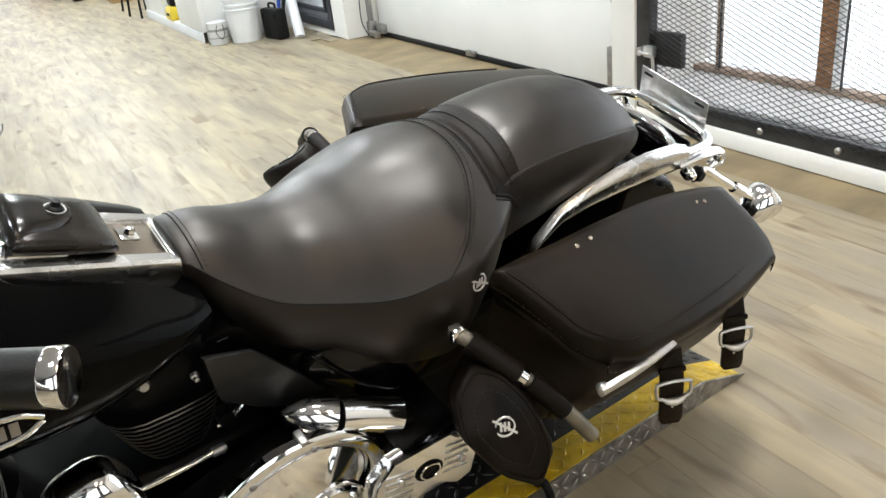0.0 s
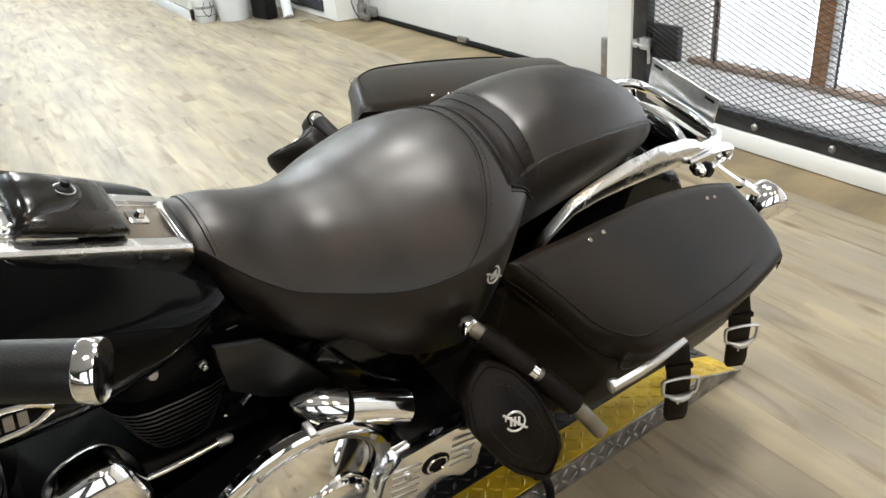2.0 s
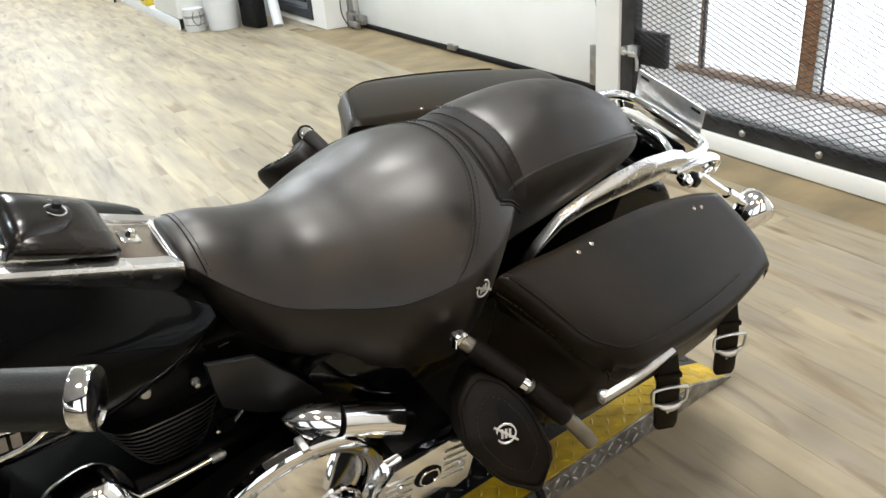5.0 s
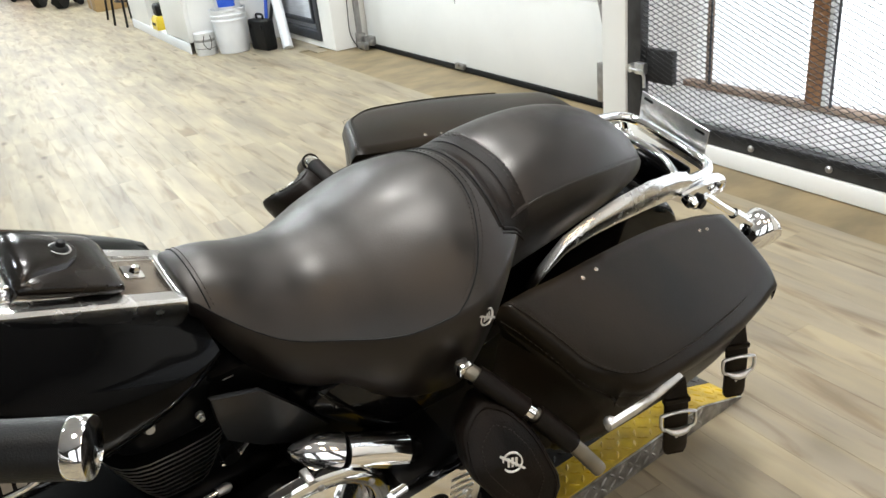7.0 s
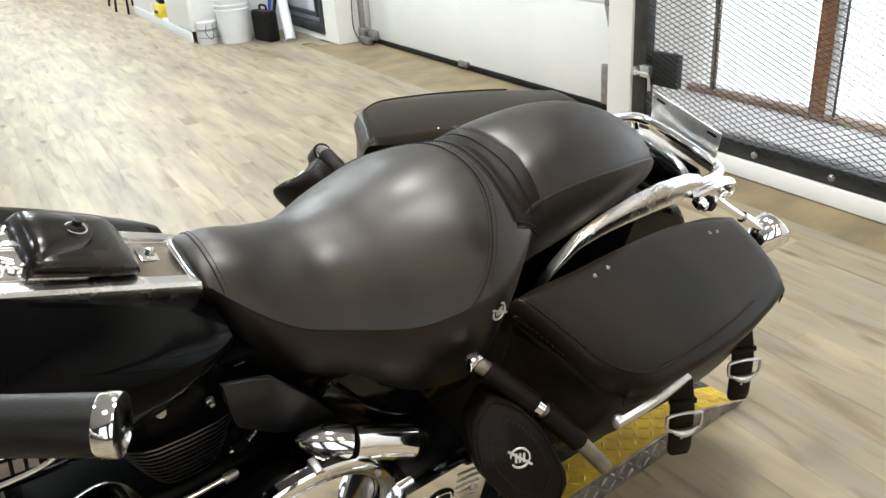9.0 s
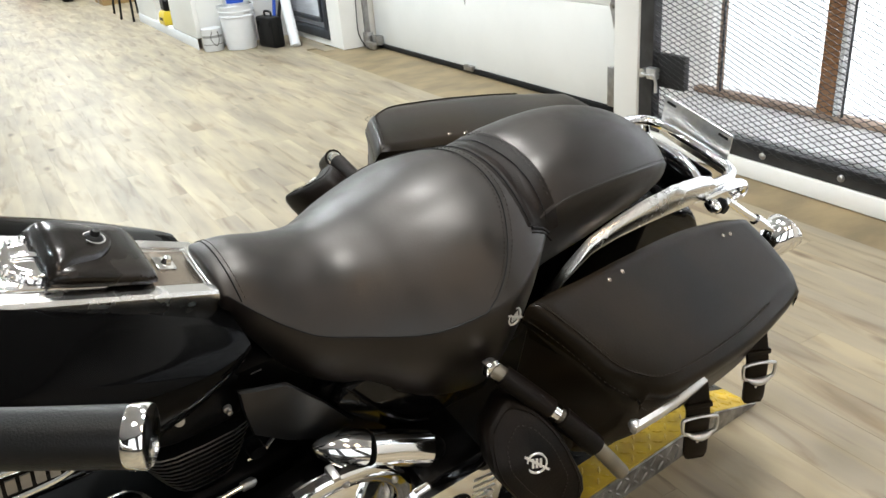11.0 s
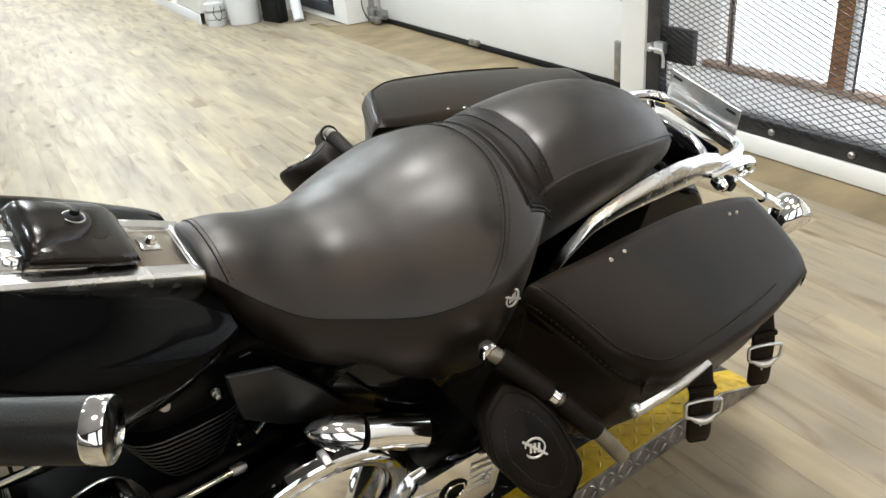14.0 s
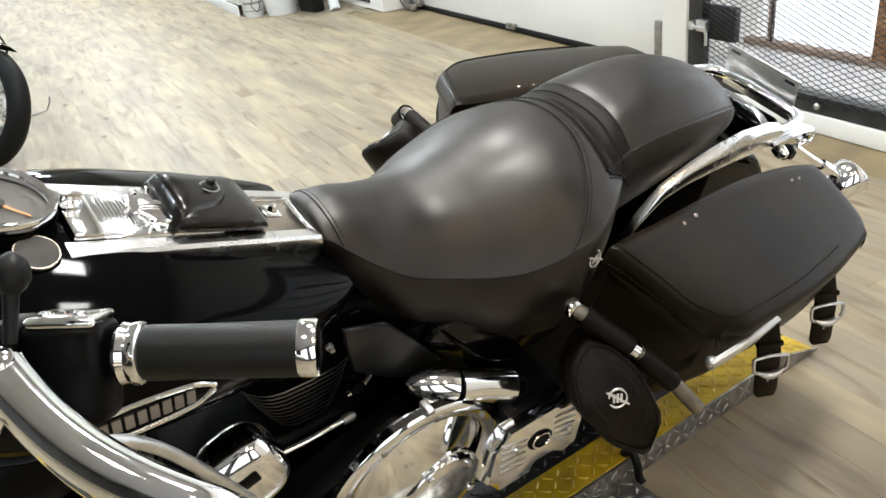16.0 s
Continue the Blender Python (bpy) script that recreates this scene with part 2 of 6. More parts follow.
def tube(points, radius, n=12, caps=True, per=8, curved=True, flat=1.0):
    """A tube along a path; radius is one number or one for each given point."""
    path = spline(points, per) if curved else [Vector(q) for q in points]
    radii = [radius] * len(path) if isinstance(radius, (int, float)) else [float(v) for v in np.interp(np.linspace(0, 1, len(path)), np.linspace(0, 1, len(radius)), radius)]
    rings, up = [], None
    for i, q in enumerate(path):
        d = (path[min(i + 1, len(path) - 1)] - path[max(i - 1, 0)]).normalized()
        if up is None:
            up = Vector((0, 0, 1)) if abs(d.z) < 0.9 else Vector((0, 1, 0))
        side = d.cross(up).normalized()
        up = side.cross(d).normalized()
        rings.append([q + radii[i] * (math.cos(a) * side + flat * math.sin(a) * up) for a in (2 * math.pi * k / n for k in range(n))])
    return loft(rings, caps)


def turned(profile, m=None, n=28, caps=True):
    """A turned body: profile is (height, radius) along the local z axis."""
    bm = loft([[Vector((r * math.cos(a), r * math.sin(a), h)) for a in (2 * math.pi * k / n for k in range(n))] for h, r in profile], caps)
    if m is not None:
        bm.transform(m)
    return bm


def along(a, b):
    """The pose at a whose z axis points to b."""
    a, b = Vector(a), Vector(b)
    return Matrix.Translation(a) @ (b - a).to_track_quat("Z", "X").to_matrix().to_4x4()


def stitch(points, size=0.0011, gap=0.006, length=0.004):
    """A row of short stitches along a path."""
    bm = bmesh.new()
    for a, b in zip(points, points[1:]):
        d = b - a
        k = max(int(d.length / gap), 1)
        for i in range(k):
            c = a + d * ((i + 0.5) / k)
            u = d.normalized()
            s = u.cross(Vector((0, 0, 1)))
            s = (s.normalized() if s.length > 0.01 else Vector((0, 1, 0))) * size
            w = u.cross(s).normalized() * size
            e = u * length / 2
            v = [bm.verts.new(c + q) for q in (-e + s, -e - s, e - s, e + s, -e * 0.6 + w, e * 0.6 + w, -e * 0.6 - w, e * 0.6 - w)]
            for f in ((0, 1, 4), (2, 3, 5), (1, 2, 5, 4), (3, 0, 4, 5), (1, 0, 6), (3, 2, 7), (2, 1, 6, 7), (0, 3, 7, 6)):
                bm.faces.new([v[q] for q in f])
    return bm



# ---- the room ----
def wall_part(name, bm, material, label, category="wall"):
    return tagged(part(name, bm, material, None, "", ROOM), label, category, kind="structure")


# wall line, with the openings of the garage door, the caged window and the framed window
bm = box(WALL_P, WALL_P + 0.30, 4.93, 5.19, 0, CEIL)
box(WALL_P, WALL_P + 0.30, 6.92, 17.0, 0, CEIL, bm=bm)
box(WALL_P, WALL_P + 0.30, 5.19, 6.92, 0, 0.045, bm=bm)
box(WALL_P, WALL_P + 0.30, 5.19, 6.92, 1.5, CEIL, bm=bm)
wall_part("wall_north", bm, WHITE, "white painted wall beside a framed window")
bm = box(WALL_P, WALL_P + 0.30, 1.66, 4.93, 2.45, CEIL)
wall_part("wall_over_door", bm, WHITE, "white wall above the garage door")
bm = box(WALL_P - 0.01, WALL_P + 0.26, 1.503, 1.66, 0, CEIL, 0.004)
box(WALL_P + 0.255, WALL_P + 0.36, 1.503, 1.90, 0, CEIL, bm=bm)
wall_part("wall_pier", bm, WHITE, "white painted pier between the garage door and the caged window")
bm = box(WALL_P, WALL_P + 0.30, -6.0, 1.503, 2.6, CEIL)
box(WALL_P, WALL_P + 0.30, -6.0, -1.6, 0, 2.6, bm=bm)
wall_part("wall_over_window", bm, WHITE, "white wall round the caged window")
bm = box(WALL_P - 0.005, WALL_P + 0.06, -1.6, 1.503, 0, 0.074, 0.003)
wall_part("trim_kerb", bm, WHITE, "white painted kerb under the mesh gate", "trim")
# unseen wall, coloured dark to cut the light thrown back on the motorcycle
bm = box(-6.3, -6.0, -6.0, 17.0, 0, CEIL)
wall_part("wall_south", bm, DARKWALL, "unseen wall, dark to keep reflected light low")
bm = box(-6.3, 2.8, 17.0, 17.3, 0, 0.8)
box(-6.3, -5.6, 17.0, 17.3, 0.8, CEIL, bm=bm)
box(0.9, 2.8, 17.0, 17.3, 0.8, CEIL, bm=bm)
wall_part("wall_west", bm, CREAM, "cream painted far wall of the showroom")
# unseen wall, dark and set close so its windows show in the chrome
bm = box(-6.0, WALL_P, -4.0, -3.7, 0, 0.4)
box(-6.0, WALL_P, -4.0, -3.7, 3.1, CEIL, bm=bm)
for p0, p1 in ((-6.0, -3.4), (-1.6, -1.1), (0.5, 0.9), (2.2, WALL_P)):
    box(p0, p1, -4.0, -3.7, 0.4, 3.1, bm=bm)
wall_part("wall_east", bm, DARKWALL, "unseen dark end wall round the added windows")
bm = box(-6.3, 3.6, -6.3, 17.3, CEIL, CEIL + 0.15)
wall_part("ceiling", bm, CEILING, "grey painted ceiling of the showroom", "ceiling")
bm = box(-6.3, 2.205, -6.3, 17.3, -0.12, -0.012)
box(2.205, 3.5, 5.02, 17.3, -0.12, -0.012, bm=bm)
wall_part("floor_base", bm, OLDWOOD, "floor under the planks", "floor")
bm = box(2.205, 3.5, -6.3, 5.02, -0.12, -0.004)
wall_part("floor_strip", bm, OLDWOOD, "darker worn wooden floor strip along the garage door", "floor")

# recessed sectional garage door
door = thing("garage_door", ROOM @ pose(DOOR_P, 0, 0), "white sectional garage door, closed, in a recess", "garage door", kind="structure")
for k in range(5):
    bm = box(0, 0.045, 1.905, 4.84, 0.035 + 0.52 * k, 0.035 + 0.52 * k + 0.517, 0.004)
    part("door_panel", bm, DOORWHITE, door)
bm = box(-0.012, 0.04, 1.905, 4.84, 0.0, 0.034, 0.008)
part("bottom_seal", bm, RUBBER, door, "black rubber bottom seal")
for q in (1.965, 3.41, 4.80):
    for k in range(1, 5):
        z = 0.035 + 0.52 * k
        bm = loft([[Vector((-0.004 if i else -0.001, q + dy * s, z + dz * s)) for dy, dz in ((0.0, 0.115), (0.022, 0.03), (0.034, 0), (0.022, -0.03), (0, -0.115), (-0.022, -0.03), (-0.034, 0), (-0.022, 0.03))] for i, s in ((0, 1), (1, 0.9))])
        join(bm, turned([(0, 0.011), (0.014, 0.011)], pose(-0.004, q, z, 0, -90, 0), 10))
        part("hinge", bm, ALLOY, door, "grey steel hinge")
bm = box(-0.035, -0.001, 3.33, 3.43, 0.02, 0.055, 0.004)
box(-0.05, -0.03, 3.36, 3.40, 0.045, 0.065, 0.003, bm=bm)
part("lift_handle", bm, ALLOY, door, "small steel lift handle")
bm = box(-0.025, -0.001, 1.93, 1.985, 0.04, 0.25, 0.003)
part("corner_bracket", bm, ALLOY, door, "grey steel corner bracket")
bm = box(-0.06, -0.001, 4.70, 4.80, 0.03, 0.10, 0.004)
join(bm, turned([(0, 0.022), (0.05, 0.022)], pose(-0.03, 4.74, 0.05, 90, 0, 0), 14))
part("corner_bracket", bm, ALLOY, door, "grey steel corner bracket with roller")
track = thing("door_track", ROOM @ pose(DOOR_P - 0.06, 4.87, 0), "grey steel vertical door track by the pier", "door track", kind="structure")
bm = box(-0.025, 0.025, -0.004, 0.004, 0.0, 2.5)
box(-0.025, -0.019, -0.03, 0.0, 0.0, 2.5, bm=bm)
part("rail", bm, ALLOY, track)
bm = box(-0.03, 0.03, -0.05, 0.03, 0.0, 0.12, 0.004)
box(-0.045, 0.0, -0.16, -0.03, 0.0, 0.055, 0.006, bm=bm)
part("foot_bracket", bm, ALLOY, track)
bm = tube([(-0.05, 0.02, 0.6), (-0.06, 0.04, 0.3), (-0.06, 0.05, 0.12), (-0.03, 0.02, 0.02), (-0.05, -0.1, 0.01)], 0.004, 8)
part("cable", bm, RUBBER, track, "thin black cable")
bm = box(WALL_P + 0.30, DOOR_P + 0.05, 4.85, 4.93, 0, CEIL)
wall_part("door_jamb", bm, CREAM, "cream jamb of the door recess")

# caged window: steel gate with expanded mesh, wooden sashes behind
gate = thing("mesh_gate", ROOM @ pose(WALL_P, 0, 0), "dark steel gate with expanded metal mesh over a window", "gate", kind="structure")
bm = box(0.0, 0.05, 1.418, 1.5, 0.077, 2.55, 0.003)
part("gate_post", bm, BAR, gate)
bm = box(0.0, 0.045, -1.6, 1.416, 0.077, 0.145, 0.003)
part("gate_rail", bm, BAR, gate, "black painted bottom rail")
for q in (0.445, 0.79, 1.135, 0.10, -0.245):
    bm = turned([(0, 0.014), (0.006, 0.014), (0.012, 0.008)], pose(-0.001, q, 0.108, 0, -90, 0), 12)
    part("bolt", bm, ALLOY, gate)
bm = bmesh.new()
dw, dh, r = 0.055, 0.0216, 0.0019
for i in range(-66, 58):
    for j in range(0, 222):
        q, z = i * dw / 2, 0.117 + j * dh / 2
        if (i + j) % 2 or not -1.58 < q < 1.40:
            continue
        for s in (-1, 1):
            a, c = Vector((-0.008, q, z)), Vector((-0.003, q + s * dw / 2, z + dh / 2))
            if c.y > 1.416:
                continue
            d = (c - a).normalized()
            w = Vector((1, 0, 0)).cross(d) * r * 0.55
            o = Vector((r, 0, 0))
            v = [bm.verts.new(p) for p in (a - w - o, a + w - o, a + w + o, a - w + o, c - w - o, c + w - o, c + w + o, c - w + o)]
            for f in ((0, 1, 5, 4), (1, 2, 6, 5), (2, 3, 7, 6), (3, 0, 4, 7)):
                bm.faces.new([v[k] for k in f])
tagged(part("mesh", bm, MESH, gate, "diamond expanded metal mesh"), kind="stuff")
bm = box(0.030, 0.06, 1.255, 1.417, 0.28, 0.43, 0.004)
part("lock_box", bm, BAR, gate, "dark steel lock box")
bm = tube([(-0.01, 1.45, 0.345), (-0.035, 1.44, 0.345), (-0.035, 1.38, 0.342), (-0.03, 1.365, 0.32), (-0.03, 1.362, 0.27)], 0.007, 8)
box(-0.03, 0.0, 1.37, 1.425, 0.325, 0.375, 0.003, bm=bm)
join(bm, turned([(0, 0.02), (0.03, 0.02)], pose(0, 1.455, 0.345, 0, -90, 0), 12))
part("latch", bm, BRUSHED, gate, "steel latch with bent handle")

sill = wall_part("window_sill_ledge", box(WALL_P + 0.06, WALL_P + 0.62, -1.6, 1.70, 0.0, 0.155, 0.004), SILL, "pale worn concrete ledge behind the mesh gate", "sill")
win = thing("window_1", ROOM @ pose(WALL_P + 0.42, 0, 0), "large bright window with brown wooden frames behind mesh", "window", kind="structure")
bm = box(0, 0.06, -1.6, 1.56, 0.156, 0.182, 0.004)
part("window_sill", bm, PALEWOOD, win, "weathered brown bottom rail")
for q0, q1, ma, nm in ((1.405, 1.418, PALEWOOD, "thin brown wooden strip"), (1.395, 1.401, FRAME, "dark metal mullion"), (0.80, 0.875, BROWN, "brown wooden post"), (0.752, 0.760, FRAME, "dark metal mullion"), (0.778, 0.797, SILL, "pale strip"),
                       (0.06, 0.13, BROWN, "brown wooden post"), (0.01, 0.02, FRAME, "dark metal mullion"), (-0.72, -0.65, BROWN, "brown wooden post")):
    part("mullion", box(0.0, 0.035 if ma is not FRAME else 0.012, q0, q1, 0.182, 2.6, 0.002), ma, win, nm)
bm = box(0.10, 0.106, -1.6, 1.6, 0.2, 2.6)
pane = part("pane", bm, GLASS, win, "clear glass pane")
pane.visible_shadow = False
bm = box(WALL_P + 0.30, WALL_P + 0.62, 1.56, 1.9, 0, CEIL)
wall_part("window_reveal", bm, WHITE, "white reveal beside the window")
bm = box(WALL_P + 1.9, WALL_P + 1.92, -4.0, 4.0, -0.3, 3.6)
backdrop = wall_part("backdrop", bm, OUTSIDE, "overexposed daylight outside", "backdrop")

# framed window low in the white wall, with blinds
w2 = thing("window_2", ROOM @ pose(WALL_P, 0, 0), "dark framed window with lowered pale blinds", "window", kind="structure")
for y0, y1, z0, z1 in ((5.195, 6.915, 0.05, 0.125), (5.195, 5.27, 0.125, 1.5), (6.84, 6.915, 0.125, 1.5), (5.195, 6.915, 1.43, 1.5)):
    part("window_frame", box(-0.012, 0.05, y0, y1, z0, z1, 0.004), FRAME, w2)
for y0, y1, z0, z1 in ((5.33, 6.78, 0.18, 0.215), (5.33, 5.365, 0.215, 1.4), (6.745, 6.78, 0.215, 1.4)):
    part("inner_frame", box(-0.006, 0.03, y0, y1, z0, z1, 0.003), FRAME, w2)
part("blind", box(0.06, 0.07, 5.27, 6.84, 0.12, 1.45), BLIND, w2, "pale window blind")

# unseen window, added for the white sheen on the floor
w3 = thing("unseen_window", ROOM @ pose(0, 17.0, 0), "unseen tall window added in the far wall for the floor sheen", "window", kind="structure")
for p0, p1 in ((-5.6, -5.5), (-4.0, -3.92), (-2.4, -2.32), (-0.8, -0.72), (0.8, 0.9)):
    part("window_frame", box(p0, p1, 0.02, 0.10, 0.8, CEIL, 0.004), FRAME, w3)
part("pane", box(-5.6, 0.9, 0.12, 0.13, 0.8, CEIL), SHEEN_GLOW, w3, "glowing white pane of an added window")

# unseen glowing windows, added in the end wall to whiten the chrome
for p0, p1 in ((-3.4, -1.6), (-1.1, 0.5), (0.9, 2.2)):
    w4 = thing("added_window", ROOM @ pose(p0, -3.7, 0.4), "unseen glowing window added for white reflections in chrome", "window", "street windows", kind="structure")
    for x0, x1, z0, z1 in ((0, p1 - p0, 0, 0.06), (0, p1 - p0, 2.64, 2.7), (0, 0.06, 0.06, 2.64), (p1 - p0 - 0.06, p1 - p0, 0.06, 2.64)):
        part("window_frame", box(x0, x1, -0.10, -0.02, z0, z1, 0.004), FRAME, w4)
    part("pane", box(0.06, p1 - p0 - 0.06, -0.14, -0.13, 0.06, 2.64), CHROME_GLOW, w4, "glowing white pane of an added window")

# ceiling lamps: rows of round lamps over the showroom
lamp_light = bpy.data.lights.new("lamp_light", "AREA")
lamp_light.shape, lamp_light.size, lamp_light.energy, lamp_light.color = "DISK", 0.24, 46, (0.80, 0.93, 1.0)
wall_light = lamp_light.copy()
wall_light.energy, wall_light.color = 96, (0.90, 0.97, 1.0)
for p, q in [(p, q) for q in (0.9, 3.9, 7.2, 10.2, 13.2) for p in (-3.8, -1.4)] + [(0.95, q) for q in (3.9, 7.2, 10.2, 13.2)]:
    fixture = thing("ceiling_lamp", ROOM @ pose(p, q, CEIL), "round white high-bay lamp under the ceiling", "lamp", "ceiling lamps")
    part("housing", turned([(-0.02, 0.05), (-0.08, 0.06), (-0.14, 0.13), (-0.16, 0.135), (-0.155, 0.125)], None, 24, False), WHITE, fixture)
    part("diffuser", turned([(-0.150, 0.115), (-0.146, 0.115)], None, 24), LAMP, fixture, "glowing round diffuser")
    lo = new("lamp_light", wall_light if p > 0 else lamp_light)
    lo.parent = fixture
    lo.matrix_local = pose(0, 0, -0.17)
# flat panel lamps over the motorcycle and behind it, the last ones warm and dim
# none is seen; they are added for the sheen on seat and chrome
for p, q, length, width, power, tone in ((0.95, 0.95, 0.4, 0.4, 60, (0.98, 0.98, 0.96)), (0.95, -0.45, 0.4, 0.4, 60, (0.98, 0.98, 0.96)), (-0.55, -1.1, 0.4, 0.4, 14, (1.0, 0.93, 0.84)), (0.45, -2.5, 1.2, 0.3, 14, (1.0, 0.74, 0.50)), (1.5, -2.9, 1.2, 0.3, 9, (1.0, 0.74, 0.50))):
    panel = bpy.data.lights.new("panel_light", "AREA")
    panel.shape, panel.size, panel.size_y, panel.energy, panel.color = "RECTANGLE", width, length, power, tone
    fixture = thing("panel_lamp", ROOM @ pose(p, q, CEIL), "unseen flat white panel lamp under the ceiling", "lamp", "panel lamps")
    part("frame", box(-width / 2 - 0.02, width / 2 + 0.02, -length / 2 - 0.02, length / 2 + 0.02, -0.04, 0.0, 0.005), WHITE, fixture)
    lo = new("panel_light", panel)
    lo.parent = fixture
    lo.matrix_local = pose(0, 0, -0.045)
# daylight in the window opening
day = bpy.data.lights.new("daylight", "AREA")
day.shape, day.size, day.size_y, day.energy, day.color = "RECTANGLE", 2.9, 2.3, 30, (0.92, 0.96, 1.0)
do = new("daylight", day)
do.matrix_local = ROOM @ pose(WALL_P + 0.8, 0.0, 1.4, 0, 90, 0)



# ---- the motorcycle on its low platform ----
LEAN, PLAT = 18.0, 0.06
bike = thing("motorcycle", pose(0, 0, PLAT, LEAN, 0, 0), "black and chrome touring motorcycle with leather saddlebags, leaning on a platform", "motorcycle")


def lerp(x, xs, ys):
    """Smooth interpolation of ys over xs."""
    i = int(np.clip(np.searchsorted(xs, x) - 1, 0, len(xs) - 2))
    h = xs[i + 1] - xs[i]
    t = (x - xs[i]) / h
    d = [(ys[min(k + 1, len(xs) - 1)] - ys[max(k - 1, 0)]) / (xs[min(k + 1, len(xs) - 1)] - xs[max(k - 1, 0)]) for k in (i, i + 1)]
    return (2 * t ** 3 - 3 * t * t + 1) * ys[i] + (t ** 3 - 2 * t * t + t) * h * d[0] + (-2 * t ** 3 + 3 * t * t) * ys[i + 1] + (t ** 3 - t * t) * h * d[1]


# driver's seat: crown height, half width and height at the seam, and the lower edge
SX = [0.003, 0.033, 0.06, 0.10, 0.165, 0.22, 0.26, 0.325, 0.365, 0.42, 0.455, 0.485]
S_TOP = [0.780, 0.7815, 0.7755, 0.7615, 0.748, 0.754, 0.765, 0.780, 0.787, 0.791, 0.789, 0.782]
S_W = [0.064, 0.0885, 0.105, 0.121, 0.1405, 0.170, 0.188, 0.202, 0.204, 0.182, 0.160, 0.138]
S_SEAM = [0.757, 0.731, 0.710, 0.685, 0.666, 0.663, 0.6675, 0.681, 0.691, 0.706, 0.716, 0.722]
S_BOT = [0.715, 0.665, 0.625, 0.590, 0.555, 0.530, 0.512, 0.500, 0.505, 0.550, 0.600, 0.640]
# the seats sit a little straighter than the frame
SEATS = pose(0, 0, 0.77, -5, 0, 0) @ pose(0, 0, -0.77)


def seat_ring(x, xs, top, w, seam, bot, n=26, tuck=0.84, power=2.1):
    t, hw, s, b = (lerp(x, xs, a) for a in (top, w, seam, bot))
    ring = []
    for k in range(n + 1):
        u = -1 + 2 * k / n
        u = math.sin(u * math.pi / 2)
        ring.append(Vector((x, u * hw, s + (t - s) * (1 - abs(u) ** power))))
    sides = [(v, hw * (1.010 + 0.022 * math.sin(v * math.pi) - (1 - tuck) * v * v), s + (b - s) * v) for v in (0.06, 0.2, 0.4, 0.6, 0.8, 0.93, 1.0)]
    ring += [Vector((x, y, z)) for _, y, z in sides] + [Vector((x, -y, z)) for _, y, z in sides[::-1]]
    return ring


xs = [0.003, 0.008, 0.015, 0.024] + [0.033 + 0.0129 * k for k in range(36)]
rings = [seat_ring(x, SX, S_TOP, S_W, S_SEAM, S_BOT) for x in xs]
for at, f in ((0, -1), (-1, 1)):
    c = sum(rings[at], Vector()) / len(rings[at])
    first = rings[at]
    for shrink, out in ((0.965, 0.004), (0.88, 0.007), (0.6, 0.008)):
        extra = [c + (p - c) * shrink + Vector((f * out, 0, 0)) for p in first]
        rings.insert(0, extra) if at == 0 else rings.append(extra)
seat = part("seat", loft(rings, angle=60), LEATHER, bike, "smooth black leather rider seat, worn brown along the edges", SEATS)

# passenger seat
PX = [0.47, 0.50, 0.54, 0.62, 0.695, 0.765, 0.82, 0.855, 0.878]
P_TOP = [0.769, 0.789, 0.803, 0.811, 0.806, 0.788, 0.760, 0.722, 0.678]
P_W = [0.127, 0.1245, 0.1225, 0.1225, 0.119, 0.108, 0.090, 0.072, 0.045]
P_SEAM = [0.7335, 0.7455, 0.7535, 0.756, 0.751, 0.739, 0.719, 0.694, 0.669]
P_BOT = [0.60, 0.605, 0.615, 0.630, 0.645, 0.650, 0.650, 0.648, 0.645]
xs = [0.47 + 0.0128 * k for k in range(32)] + [0.876]
rings = [seat_ring(x, PX, P_TOP, P_W, P_SEAM, P_BOT, tuck=0.80, power=2.8) for x in xs]
c = sum(rings[-1], Vector()) / len(rings[-1])
rings.append([c + (p - c) * 0.7 + Vector((0.008, 0, 0)) for p in rings[-1]])
pillion = part("passenger_seat", loft(rings, angle=60), LEATHER, bike, "smooth black leather passenger seat", SEATS)

# fuel tank
TX = [-0.56, -0.52, -0.45, -0.35, -0.25, -0.16, -0.095, -0.045, -0.012, 0.004]
T_W = [0.06, 0.12, 0.162, 0.184, 0.189, 0.184, 0.172, 0.155, 0.138, 0.126]
T_TOP = [0.87, 0.885, 0.893, 0.887, 0.857, 0.815, 0.785, 0.760, 0.744, 0.735]
T_MID = [0.82, 0.81, 0.795, 0.775, 0.755, 0.738, 0.727, 0.722, 0.722, 0.722]
T_BOT = [0.77, 0.70, 0.65, 0.625, 0.618, 0.630, 0.655, 0.682, 0.70, 0.71]
rings = []
for k in range(41):
    x = -0.56 + 0.564 * k / 40
    w, t, m, b = (lerp(x, TX, a) for a in (T_W, T_TOP, T_MID, T_BOT))
    ring = []
    for i in range(40):
        a = 2 * math.pi * i / 40
        cy, sz = math.cos(a), math.sin(a)
        ring.append(Vector((x, w * math.copysign(abs(cy) ** 0.8, cy), m + (t - m if sz > 0 else m - b) * math.copysign(abs(sz) ** (0.55 if sz > 0 else 0.85), sz))))
    rings.append(ring)
tank = part("fuel_tank", loft(rings, angle=50), PAINT, bike, "glossy black fuel tank")


